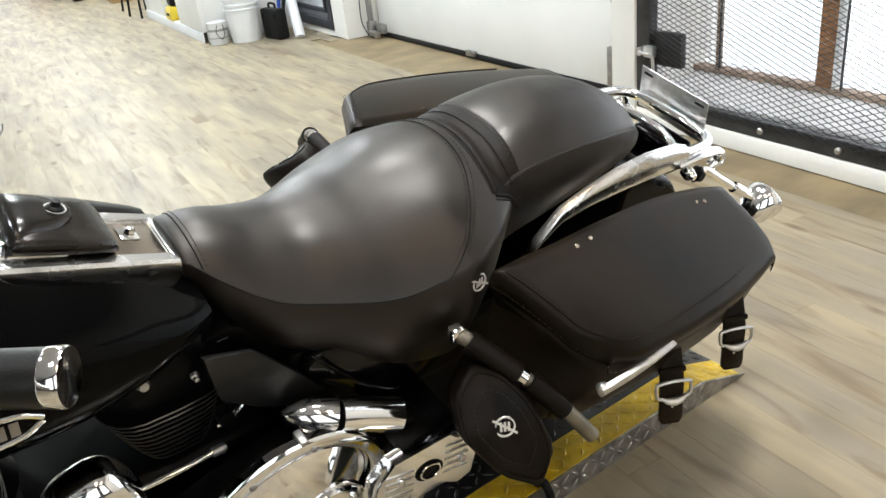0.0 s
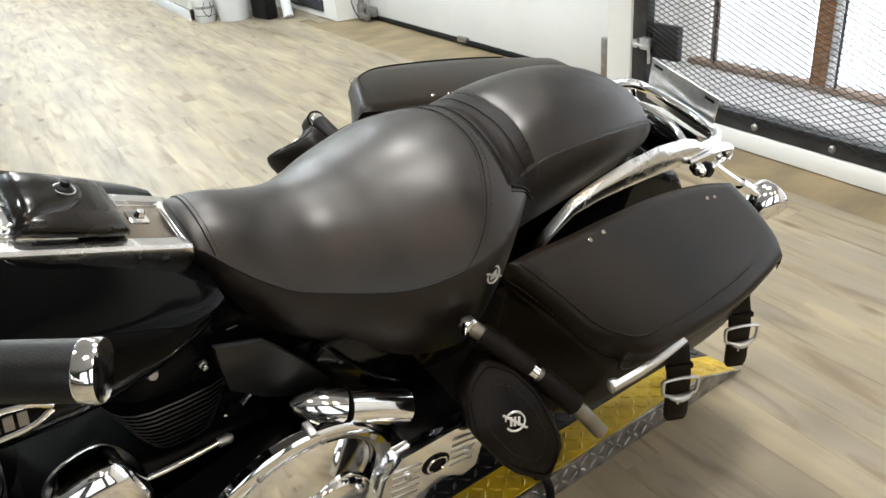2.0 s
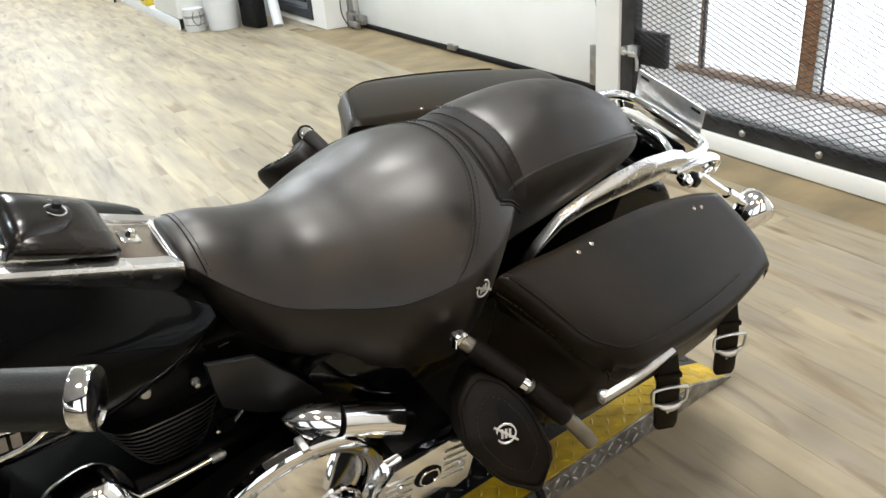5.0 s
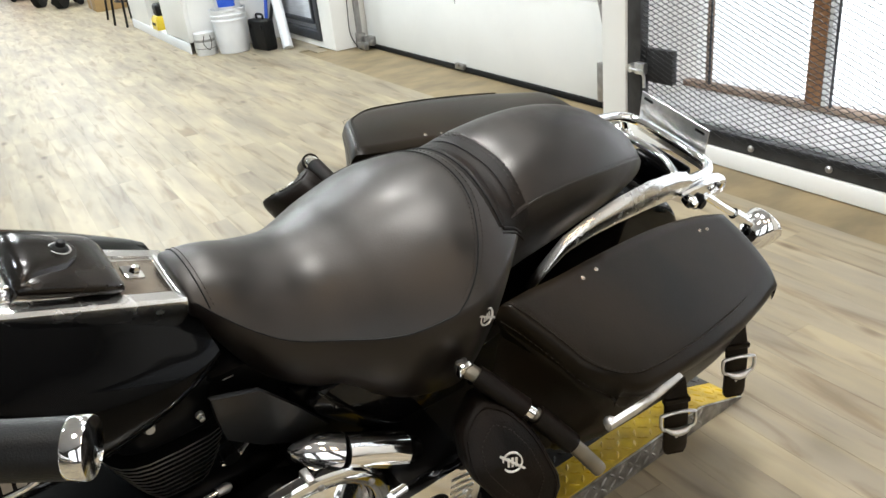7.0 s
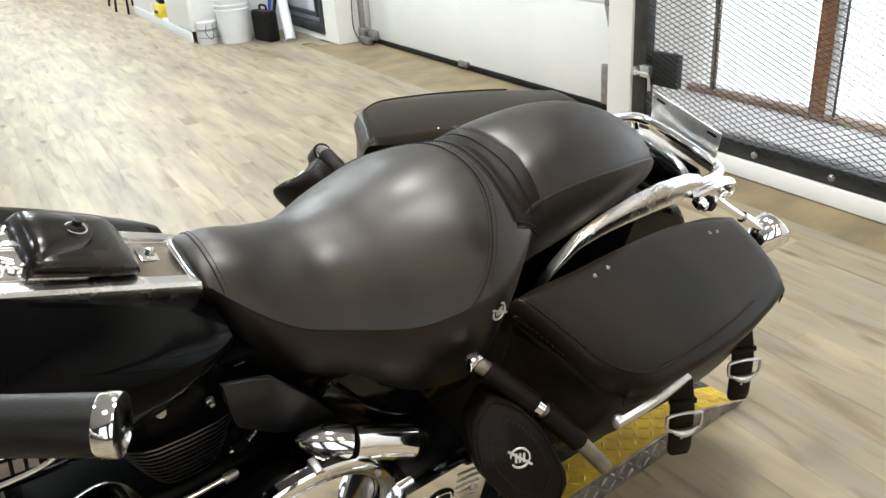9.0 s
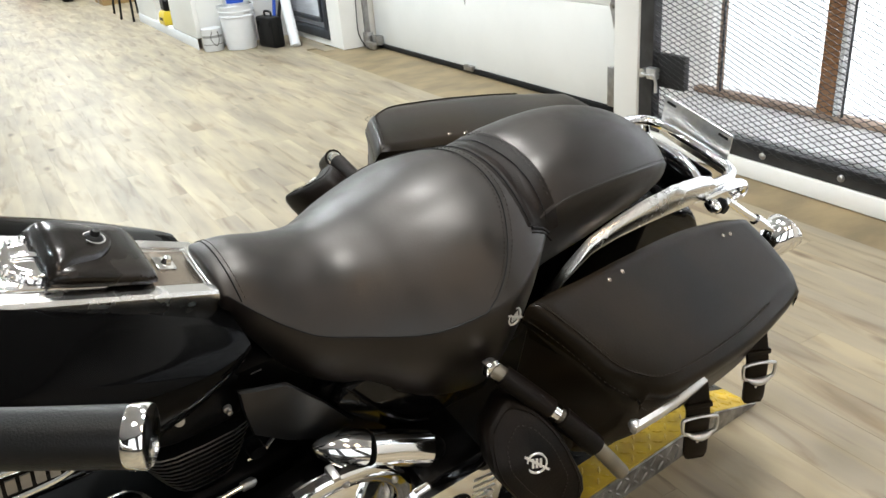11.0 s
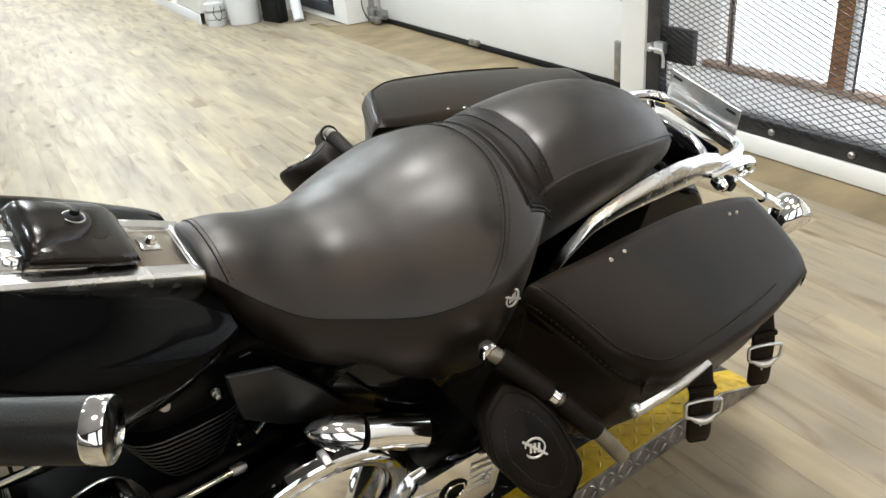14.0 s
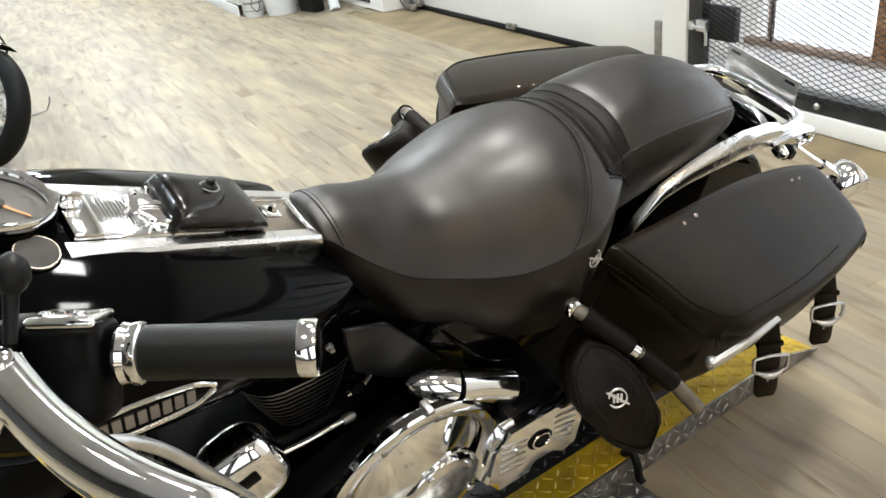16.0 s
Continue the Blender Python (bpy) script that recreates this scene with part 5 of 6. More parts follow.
# saddlebag guard with leather sleeve and pouch
g = [Vector(p) for p in ((0.318, -0.238, 0.612), (0.335, -0.258, 0.598), (0.395, -0.326, 0.543), (0.440, -0.372, 0.492), (0.478, -0.410, 0.440))]
for s in (-1, 1):
    lift = Vector((0.015, -0.01, 0.062)) if s > 0 else Vector()
    h = [Vector((p.x, p.y * -s, p.z)) for p in g] if s < 0 else [Vector(p) for p in ((0.400, 0.235, 0.600), (0.401, 0.262, 0.604), (0.404, 0.345, 0.603), (0.415, 0.385, 0.560), (0.440, 0.410, 0.480))]
    guard = part("bag_guard", tube([h[0], h[1], h[2], h[3], h[4]], 0.0125, 12), DULL, bike, "dull metal saddlebag guard bar")
    part("sleeve", tube([h[1].lerp(h[0], 0.2), h[1], h[2].lerp(h[1], 0.2)], 0.0165, 14), SUEDE, guard, "worn leather sleeve")
    part("sleeve", tube([h[2], h[2].lerp(h[3], 0.5), h[3]], 0.0175, 14), SUEDE, guard, "worn leather sleeve")
    part("end_cap", turned([(0, 0.014), (0.012, 0.014)], along(h[2].lerp(h[1], 0.18), h[2]), 14), CHROME, guard)
    part("guard_clamp", box(h[0].x - 0.012, h[0].x + 0.010, h[0].y - 0.010, h[0].y + 0.010, h[0].z - 0.012, h[0].z + 0.012, 0.004), CHROME, guard)
    # octagonal pouch lying against the guard
    out = [Vector((x, y * -s, z)) + lift for x, y, z in ((0.280, -0.290, 0.540), (0.326, -0.270, 0.570), (0.357, -0.300, 0.563), (0.380, -0.350, 0.532), (0.400, -0.402, 0.462), (0.382, -0.412, 0.380), (0.322, -0.378, 0.416), (0.268, -0.332, 0.500))]
    out = [p for a, b in zip(out, out[1:] + out[:1]) for p in (a.lerp(b, 0.14), a.lerp(b, 0.5), a.lerp(b, 0.86))]
    c = sum(out, Vector()) / len(out)
    nrm = sum(((out[i] - c).cross(out[(i + 1) % len(out)] - c) for i in range(len(out))), Vector()).normalized()
    if nrm.y * s < 0:
        nrm = -nrm
    rings = [[c + (p - c) * f + nrm * d for p in out] for f, d in ((0.94, -0.055), (1.02, -0.045), (1.03, -0.012), (1.0, -0.002), (0.96, 0.003), (0.7, 0.008), (0.3, 0.010), (0.02, 0.010))]
    pouch = part("guard_pouch", loft(rings, angle=50), SUEDE, bike, "worn black leather pouch on the guard bar")
    ins = [c + (p - c) * 0.62 + nrm * 0.0098 for p in out]
    part("stitching", stitch(ins + [ins[0]], 0.0009), THREAD, pouch)
    part("welt", tube(spline([c + (p - c) * 0.90 + nrm * 0.0052 for p in out[::2]], 3, True), 0.0014, 5, curved=False), SUEDE, pouch)
    em = Matrix.Translation(c + nrm * 0.0105) @ nrm.to_track_quat("Z", "Y").to_matrix().to_4x4()
    emblem(pouch, em, 0.036)

# ---- handlebar, turned to its left ----
GA, GB = Vector((-0.3081, -0.3417, 1.0065)), Vector((-0.2023, -0.4110, 1.0146))
D = (GB - GA).normalized()
bar = part("handlebar", tube([GA - D * 0.02, GA - D * 0.10, GA - D * 0.20 + Vector((0, 0.01, 0.0)), GA - D * 0.30 + Vector((0.03, 0.06, -0.02)), (-0.56, -0.08, 1.0), (-0.55, 0.03, 0.965), (-0.52, 0.12, 0.95), (-0.52, 0.24, 0.96), (-0.50, 0.36, 0.96)], 0.0130, 16), CHROME, bike, "chrome handlebar")
part("grip", turned([(0.006, 0.0198), (0.012, 0.0206), (0.05, 0.0203), (0.116, 0.0211), (0.121, 0.0208)], along(GA, GB), 28), GRIP, bar, "black rubber grip")
part("grip_end", turned([(0, 0.0212), (0.002, 0.0220), (0.012, 0.0220), (0.014, 0.0212), (0.015, 0.010)], along(GA + D * 0.1195, GB + D), 28), CHROME, bar, "chrome grip end ring")
part("grip_collar", turned([(0, 0.0215), (0.003, 0.0232), (0.008, 0.0216), (0.011, 0.0232), (0.016, 0.0232), (0.018, 0.0208)], along(GA - D * 0.010, GB), 28), CHROME, bar, "chrome grip collar")
DOWN = Vector((0, -0.68, -0.73))
DOWN = (DOWN - D * DOWN.dot(D)).normalized()
hm = Matrix.Translation(GA - D * 0.068) @ Matrix((DOWN, D.cross(DOWN), D)).transposed().to_4x4()
hs = part("switch_housing", box(-0.026, 0.050, -0.024, 0.024, -0.006, 0.052, 0.010, 3), BLACK, bar, "black switch housing", hm)
part("housing_cap", box(-0.031, -0.022, -0.0225, 0.0225, -0.002, 0.048, 0.004, 3), CHROME, hs, "chrome top of the switch housing")
for z in (0.010, 0.034):
    part("cap_screw", turned([(0, 0.0065), (0.004, 0.0065), (0.006, 0.004)], pose(-0.030, -0.010, z, 0, -90, 0) @ Matrix.Scale(0.7, 4), 14), CHROME, hs)
part("switch_button", turned([(0, 0.006), (0.004, 0.006), (0.005, 0.004)], pose(0.012, 0.024, 0.032, -90, 0, 0), 14), BRUSHED, hs, "small switch button")
part("horn_button", turned([(0, 0.009), (0.005, 0.009), (0.007, 0.006)], pose(0.034, 0.022, 0.014, -90, 0, 0), 16), ALLOY, hs)
part("lever_perch", box(-0.028, 0.022, -0.030, 0.030, -0.030, -0.004, 0.008, 3), BLACK, bar, "black lever perch", hm)
part("perch_clamp", turned([(-0.028, 0.023), (-0.010, 0.023)], hm, 20), CHROME, bar, "chrome perch clamp")
part("mirror_knob", turned([(-0.045, 0.0042), (-0.014, 0.005), (-0.010, 0.009), (-0.004, 0.0118), (0.003, 0.0112), (0.009, 0.008), (0.013, 0.002)], Matrix.Translation((-0.362, -0.325, 1.102)) @ pose(0, 0, 0, -32, 25, 0), 18), MATT, bar, "black mirror stem knob")
L0, L1 = Vector((-0.388, -0.372, 1.066)), Vector((-0.312, -0.525, 1.048))
rings = []
for k in range(15):
    t = k / 14
    p = L0.lerp(L1, t) + Vector((-0.012, -0.008, 0)) * math.sin(t * math.pi)
    d = (L1 - L0).normalized()
    side = d.cross(Vector((0, 0, 1))).normalized()
    w = 0.016 + 0.006 * math.sin(t * math.pi) if t < 0.97 else 0.008
    rings.append([p + side * 0.0165 * math.cos(a) + Vector((0, 0, 1)) * w * math.sin(a) for a in (2 * math.pi * i / 14 for i in range(14))])
lever = part("clutch_lever", loft(rings, angle=60), CHROME, bar, "wide chrome clutch lever")
part("lever_pivot", turned([(-0.016, 0.010), (0.016, 0.010), (0.019, 0.006)], pose(*L0), 16), CHROME, lever)
part("lever_fork", tube([L0, L0 + Vector((-0.02, -0.012, -0.03)), L0 + Vector((-0.045, 0.0, -0.045))], 0.006, 10), CHROME, lever)
part("clutch_cable", tube([(-0.358, -0.42, 1.030), (-0.336, -0.42, 1.014), (-0.317, -0.42, 0.986), (-0.297, -0.42, 0.945), (-0.275, -0.42, 0.895), (-0.25, -0.41, 0.82), (-0.24, -0.36, 0.70)], 0.0048, 10), BRUSHED, bar, "thin silver clutch cable")
part("cable", tube([GA - D * 0.09 + Vector((0, 0.02, -0.01)), (-0.44, -0.24, 0.98), (-0.48, -0.16, 0.92), (-0.50, -0.10, 0.84)], 0.006, 8), RUBBER, bar, "black wiring sleeve")
part("riser", turned([(0, 0.022), (0.09, 0.020)], along((-0.50, -0.05, 0.90), (-0.55, -0.05, 1.0)), 16), CHROME, bar, "chrome riser")
part("fork_tube", tube([(-0.50, -0.10, 0.90), (-0.62, -0.11, 0.62), (-0.74, -0.12, 0.33)], 0.026, 14), CHROME, bike, "chrome fork tube")
part("fork_tube", tube([(-0.50, 0.10, 0.90), (-0.62, 0.10, 0.62), (-0.74, 0.09, 0.33)], 0.026, 14), CHROME, bike, "chrome fork tube")
for d in (0.0, 0.022):
    part("mirror_stem", tube([(-0.50 - d, 0.30, 0.93), (-0.44 - d, 0.345, 0.868 + d), (-0.387 - d, 0.38, 0.830 + d), (-0.316 - d, 0.47, 0.826 + d), (-0.255 - d, 0.53, 0.842 + d)], [0.0058, 0.0058, 0.0058, 0.005, 0.003], 10), CHROME, bar, "thin chrome stem")

# ---- platform ----
plat = thing("platform", pose(0, 0, 0), "low steel platform of black and yellow diamond plate", "platform")


def treads(x0, x1, y0, y1, pitch=0.027, size=0.0130, height=0.0026):
    """Raised lens-shaped treads, turned alternately, on a plate lying in x and y."""
    verts, faces = [], []
    nx, ny = int((x1 - x0) / pitch), int((y1 - y0) / pitch)
    for i in range(nx + 1):
        for j in range(ny + 1):
            x, y = x0 + (i + 0.5) * (x1 - x0) / (nx + 1), y0 + (j + 0.5) * (y1 - y0) / (ny + 1)
            a = radians(45 if (i + j) % 2 else -45)
            c, s = math.cos(a), math.sin(a)
            k = len(verts)
            for u, v, h in ((-1, 0, 0), (0, -0.32, 0), (1, 0, 0), (0, 0.32, 0), (-0.5, 0, 1), (0.5, 0, 1)):
                verts.append((x + size * (u * c - v * s), y + size * (u * s + v * c), height * h))
            faces += [(k, k + 1, k + 4), (k + 1, k + 5, k + 4), (k + 1, k + 2, k + 5), (k + 2, k + 3, k + 5), (k + 3, k + 4, k + 5), (k + 3, k, k + 4)]
    me = bpy.data.meshes.new("t")
    me.from_pydata(verts, [], faces)
    b = bmesh.new()
    b.from_mesh(me)
    bpy.data.meshes.remove(me)
    return b


def tread_plate(name, x0, x1, y0, y1, thick, material, label, m, inset=0.006):
    p = part(name, box(x0, x1, y0, y1, -thick, 0.0, 0.0008, 1), material, plat, label, m)
    tagged(part("treads", treads(x0 + inset, x1 - inset, y0 + inset, y1 - inset), material, p), kind="stuff")
    return p


RAMP0, RAMP1 = 1.045, 1.198
tread_plate("deck", -1.3, RAMP0, -0.228, 0.228, 0.005, DARKPLATE, "black diamond plate deck", pose(0, 0, 0.0565))
fall = math.degrees(math.atan2(0.054, RAMP1 - RAMP0))
run = math.hypot(0.054, RAMP1 - RAMP0)
tread_plate("end_ramp", 0.002, run, -0.228, 0.228, 0.004, DARKPLATE, "black sloping end of the deck", pose(RAMP0, 0, 0.0562, 0, fall, 0))
for s in (-1, 1):
    y0, y1 = min(s * 0.230, s * 0.311), max(s * 0.230, s * 0.311)
    tread_plate("edge_strip", -1.3, RAMP0, y0, y1, 0.006, YELLOW, "yellow painted diamond plate edge", pose(0, 0, 0.058))
    tread_plate("edge_ramp", 0.001, run - 0.004, y0, y1, 0.003, YELLOW, "yellow sloping end of the edge", pose(RAMP0, 0, 0.0578, 0, fall, 0))
    skirt = part("side_skirt", loft([[Vector((x, s * y, z)) for x, z in ((-1.3, 0.0), (-1.3, 0.0565), (RAMP0, 0.0565), (RAMP1 + 0.006, 0.003), (RAMP1 + 0.006, 0.0))] for y in (0.312, 0.317)]), STEEL, plat, "bare steel diamond plate skirt, worn and dull")
    tagged(part("treads", treads(-1.29, 1.05, 0.006, 0.054), STEEL, skirt, "", pose(0, -0.317, 0, 90, 0, 0) if s < 0 else pose(0, 0.317, 0.06, -90, 0, 0)), kind="stuff")
tread_plate("side_wing", -0.60, 0.535, -0.47, -0.319, 0.02, STEEL, "bare steel side plate", pose(0, 0, 0.021))
part("core", box(-1.29, 1.035, -0.305, 0.305, 0.0, 0.0505), BAR, plat)
part("anchor_hook", tube([(0.545, -0.300, 0.06), (0.545, -0.318, 0.075), (0.547, -0.333, 0.055), (0.549, -0.336, 0.02), (0.55, -0.345, 0.008)], 0.009, 10), RUBBER, plat, "black hook over the edge")

# ---- second motorcycle, its front end only in view ----
WX, WY = ROOM @ Vector((-0.50, 3.22, 0)), None
other = thing("second_motorcycle", Matrix.Translation((WX.x - 0.096, WX.y + 0.054, 0)) @ pose(0, 0, 0, 0, 0, ROOM_TURN - 56) @ pose(0, 0, 0, -24, 0, 0), "parked black motorcycle with a spoked chrome front wheel", "motorcycle")
R = 0.302
wheel_m = pose(0, 0, R, 90, 0, 0)
wheel = part("front_wheel", turned([(-0.045, 0.218), (-0.052, 0.245), (-0.044, 0.28), (-0.02, 0.299), (0.0, R), (0.02, 0.299), (0.044, 0.28), (0.052, 0.245), (0.045, 0.218), (0.03, 0.212), (-0.03, 0.212)], wheel_m, 56, False), RUBBER, other, "black front tyre")
part("rim", turned([(-0.044, 0.219), (-0.038, 0.226), (-0.030, 0.212), (-0.012, 0.198), (0.012, 0.198), (0.030, 0.212), (0.038, 0.226), (0.044, 0.219), (0.030, 0.205), (0.012, 0.190), (-0.012, 0.190), (-0.030, 0.205), (-0.044, 0.219)], wheel_m, 56, False), CHROME, wheel, "chrome rim")
part("hub", turned([(-0.055, 0.018), (-0.050, 0.045), (-0.040, 0.050), (-0.030, 0.030), (0.030, 0.030), (0.040, 0.050), (0.050, 0.045), (0.055, 0.018)], wheel_m, 24), CHROME, wheel, "chrome hub")
for k in range(40):
    a = 2 * math.pi * k / 40
    side = 0.042 if k % 2 else -0.042
    b = a + (0.42 if (k // 2) % 2 else -0.42)
    part("spoke", tube([(0.046 * math.cos(b), side, R + 0.046 * math.sin(b)), (0.200 * math.cos(a), side * 0.25, R + 0.200 * math.sin(a))], 0.0022, 5, curved=False), CHROME, wheel)
part("brake_disc", turned([(-0.064, 0.145), (-0.060, 0.145), (-0.060, 0.085), (-0.064, 0.085)], wheel_m, 40, False), BRUSHED, wheel, "steel brake disc")
rake = Vector((-0.50, 0, 0.866))
for s in (-1, 1):
    foot = Vector((0.0, s * 0.098, R))
    fork = part("fork_leg", tube([foot + Vector((0.012, 0, -0.03)), foot + rake * 0.20, foot + rake * 0.38], [0.024, 0.026, 0.029], 16, curved=False), BRUSHED, other, "silver fork leg")
    part("fork_tube", tube([foot + rake * 0.38, foot + rake * 0.78], 0.0205, 14, curved=False), CHROME, fork, "chrome fork tube")
    part("axle_nut", turned([(0, 0.016), (0.02, 0.014), (0.024, 0.006)], Matrix.Translation(foot + Vector((0, s * 0.02, 0))) @ pose(0, 0, 0, -90 * s, 0, 0), 14), CHROME, fork)
    part("reflector", box(-0.006, 0.006, -0.004, 0.004, -0.045, 0.045, 0.003), AMBER, fork, "amber reflector", Matrix.Translation(foot + rake * 0.17 + Vector((-0.028, s * 0.012, 0))) @ pose(0, 0, 0, 0, -30, 0))
part("fender", loft([[Vector((0.335 * math.cos(a), 0.068 * y, R + (0.335 - 0.025 * abs(y) ** 3) * math.sin(a))) for y in (-1, -0.9, -0.5, 0, 0.5, 0.9, 1)] + [Vector((0.325 * math.cos(a), 0.062 * y, R + 0.31 * math.sin(a))) for y in (1, 0.5, -0.5, -1)] for a in (radians(68 + 6 * k) for k in range(17))], angle=50), PAINT, other, "black front fender")
part("brake_caliper", box(-0.16, -0.09, 0.06, 0.11, 0.36, 0.46, 0.012, 3), BRUSHED, other, "brake caliper")
for k in (-1, 1):
    part("down_tube", tube([(-0.36, k * 0.03, 0.80), (-0.44, k * 0.08, 0.52), (-0.50, k * 0.10, 0.36), (-0.62, k * 0.10, 0.31)], 0.019, 12), BLACK, other, "black frame tube")
part("regulator", box(-0.40, -0.36, -0.07, 0.07, 0.40, 0.54, 0.01, 2), FIN, other, "finned black regulator")
for x, lean in ((-0.60, -22), (-0.82, 22)):
    cyl = part("cylinder", turned([(0, 0.07), (0.26, 0.07)], None, 20), FIN, other, "black finned cylinder", pose(x, 0, 0.48, 0, lean, 0))
    for k in range(9):
        part("fin", box(-0.10, 0.10, -0.105, 0.105, 0.02 + 0.026 * k, 0.026 + 0.026 * k, 0.002, 1), FIN, cyl)
    part("rocker_cover", box(-0.085, 0.085, -0.10, 0.10, 0.262, 0.315, 0.02, 3), CHROME, cyl, "chrome rocker cover")
part("head_lamp", turned([(-0.10, 0.03), (-0.08, 0.075), (-0.02, 0.095), (0.03, 0.098), (0.035, 0.09)], pose(-0.27, 0, 0.86, 0, 90, 0), 24), CHROME, other, "chrome headlamp")
part("tank", box(-0.95, -0.42, -0.13, 0.13, 0.78, 0.98, 0.06, 4), PAINT, other, "black fuel tank")
part("engine", turned([(-0.13, 0.07), (-0.12, 0.12), (0.12, 0.12), (0.13, 0.07)], pose(-0.72, 0, 0.40, 90, 0, 0), 28), BLACK, other, "black engine case")
part("engine_cover", turned([(0, 0.12), (0.02, 0.118), (0.03, 0.09), (0.032, 0.01)], pose(-0.72, -0.13, 0.40, 90, 0, 0) @ Matrix.Scale(0.8, 4), 24), CHROME, other, "round chrome engine cover")
part("seat", box(-1.45, -0.95, -0.14, 0.14, 0.66, 0.76, 0.04, 3), LEATHER, other, "black seat")
part("rear_tyre", turned([(-0.06, 0.20), (-0.065, 0.26), (-0.02, 0.31), (0.02, 0.31), (0.065, 0.26), (0.06, 0.20)], pose(-1.50, 0, 0.31, 90, 0, 0), 36), RUBBER, other, "black rear tyre")
part("exhaust", tube([(-0.72, -0.2, 0.26), (-1.1, -0.22, 0.26), (-1.7, -0.22, 0.30)], 0.04, 16), CHROME, other, "chrome exhaust")
stand_m = other.matrix_local.inverted()
part("kickstand", tube([stand_m @ Vector(p) for p in ((-0.419, 4.206, 0.018), (-0.50, 4.31, 0.03), (-0.66, 4.52, 0.06), (-0.80, 4.62, 0.18))], [0.008, 0.012, 0.012, 0.014], 10), CHROME, other, "chrome kickstand")
for s in (-1, 1):
    part("foot_peg", tube([(-0.42, s * 0.14, 0.30), (-0.42, s * 0.27, 0.31)], 0.016, 10, curved=False), RUBBER, other, "black foot peg")
    part("peg_bracket", tube([(-0.50, s * 0.12, 0.28), (-0.44, s * 0.16, 0.29), (-0.40, s * 0.18, 0.36)], 0.010, 10), CHROME, other, "chrome peg bracket")
part("brake_hose", tube([(-0.12, 0.09, 0.46), (-0.05, 0.13, 0.60), (-0.16, 0.12, 0.72), (-0.28, 0.06, 0.82)], 0.006, 8), RUBBER, other, "black brake hose")
stand = thing("wheel_stop", ROOM @ pose(-0.245, 4.15, 0), "thin bent steel rod on the floor", "rod")
part("rod", tube([(-0.09, 0.0, 0.008), (-0.04, 0.01, 0.010), (0.0, 0.02, 0.012), (0.03, 0.03, 0.05), (0.04, 0.035, 0.085)], 0.005, 8, curved=False), ALLOY, stand)
for p, q in ((-1.35, 4.3), (-2.1, 5.6)):
    far = thing("parked_motorcycle", ROOM @ pose(p, q, 0, 0, 0, -42), "dark parked motorcycle with chrome trim", "motorcycle", "parked motorcycles")
    for x in (0.0, -1.5):
        part("tyre", turned([(-0.05, 0.20), (-0.055, 0.26), (-0.02, 0.31), (0.02, 0.31), (0.055, 0.26), (0.05, 0.20)], pose(x, 0, 0.31, 90, 0, 0), 32), RUBBER, far)
    part("body", loft([[Vector((x, w * math.cos(a), z + h * math.sin(a))) for a in (2 * math.pi * k / 16 for k in range(16))] for x, w, z, h in ((-0.25, 0.05, 0.80, 0.05), (-0.45, 0.13, 0.70, 0.22), (-0.8, 0.16, 0.55, 0.30), (-1.2, 0.15, 0.60, 0.20), (-1.6, 0.10, 0.68, 0.06))]), PAINT, far)
    part("exhaust", tube([(-0.6, 0.2, 0.28), (-1.0, 0.22, 0.26), (-1.7, 0.22, 0.30)], 0.042, 14), CHROME, far)
    part("fork", tube([(0.0, 0.09, 0.31), (-0.30, 0.09, 0.85)], 0.025, 12, curved=False), CHROME, far)
    part("bag_guard", tube([(-0.9, 0.18, 0.30), (-0.92, 0.34, 0.34), (-0.95, 0.36, 0.60), (-0.98, 0.30, 0.66), (-1.0, 0.16, 0.62)], 0.014, 10), CHROME, far)

# ---- things along the far wall ----
counter = thing("counter", ROOM @ pose(1.53, 6.10, 0), "white painted counter with an open niche", "counter")
H = 0.95
for name, a in (("front_panel", (0.0, 0.04, 0.0, 0.90, 0.10, H)), ("front_panel", (0.0, 0.04, 1.62, 2.6, 0.0, H)), ("front_panel", (0.0, 0.04, 0.90, 1.62, 0.0, 0.10)), ("front_panel", (0.0, 0.04, 0.90, 1.62, 0.62, H)),
                ("end_panel", (0.04, 0.88, 0.0, 0.04, 0.0, H)), ("niche_back", (0.35, 0.37, 0.86, 1.66, 0.05, 0.7)), ("niche_floor", (0.04, 0.35, 0.86, 1.66, 0.06, 0.095)), ("niche_side", (0.04, 0.35, 0.86, 0.90, 0.095, 0.66)), ("niche_side", (0.04, 0.35, 1.62, 1.66, 0.095, 0.66)), ("plinth", (-0.008, 0.0, 0.0, 2.6, 0.0, 0.095)), ("worktop", (-0.03, 0.88, -0.02, 2.6, H, H + 0.04))):
    part(name, box(*a, 0.003), WHITE if name != "plinth" else PLASTIC, counter)
tool = thing("yellow_case", ROOM @ pose(1.60, 7.35, 0.10), "yellow and black plastic tool case in the niche", "case")
part("body", loft([[Vector((0.10 * x * f, 0.12 * y * f, z)) for x, y in ((-1, -1), (1, -1), (1, 1), (-1, 1))] for z, f in ((0.0, 0.95), (0.02, 1.0), (0.10, 0.92), (0.13, 0.75))]), YTOOL, tool)
part("lid", box(-0.07, 0.07, -0.09, 0.09, 0.128, 0.25, 0.03, 3), MATT, tool, "black upper half")
part("label_bar", box(-0.104, -0.095, -0.05, 0.05, 0.045, 0.07), MATT, tool)
can = thing("paint_can", ROOM @ pose(1.63, 5.97, 0), "white paint can with a printed label on the floor", "can")
part("body", turned([(0, 0.082), (0.004, 0.085), (0.182, 0.085), (0.188, 0.088), (0.192, 0.084), (0.188, 0.078), (0.186, 0.01)], None, 28), PLASTIC, can)
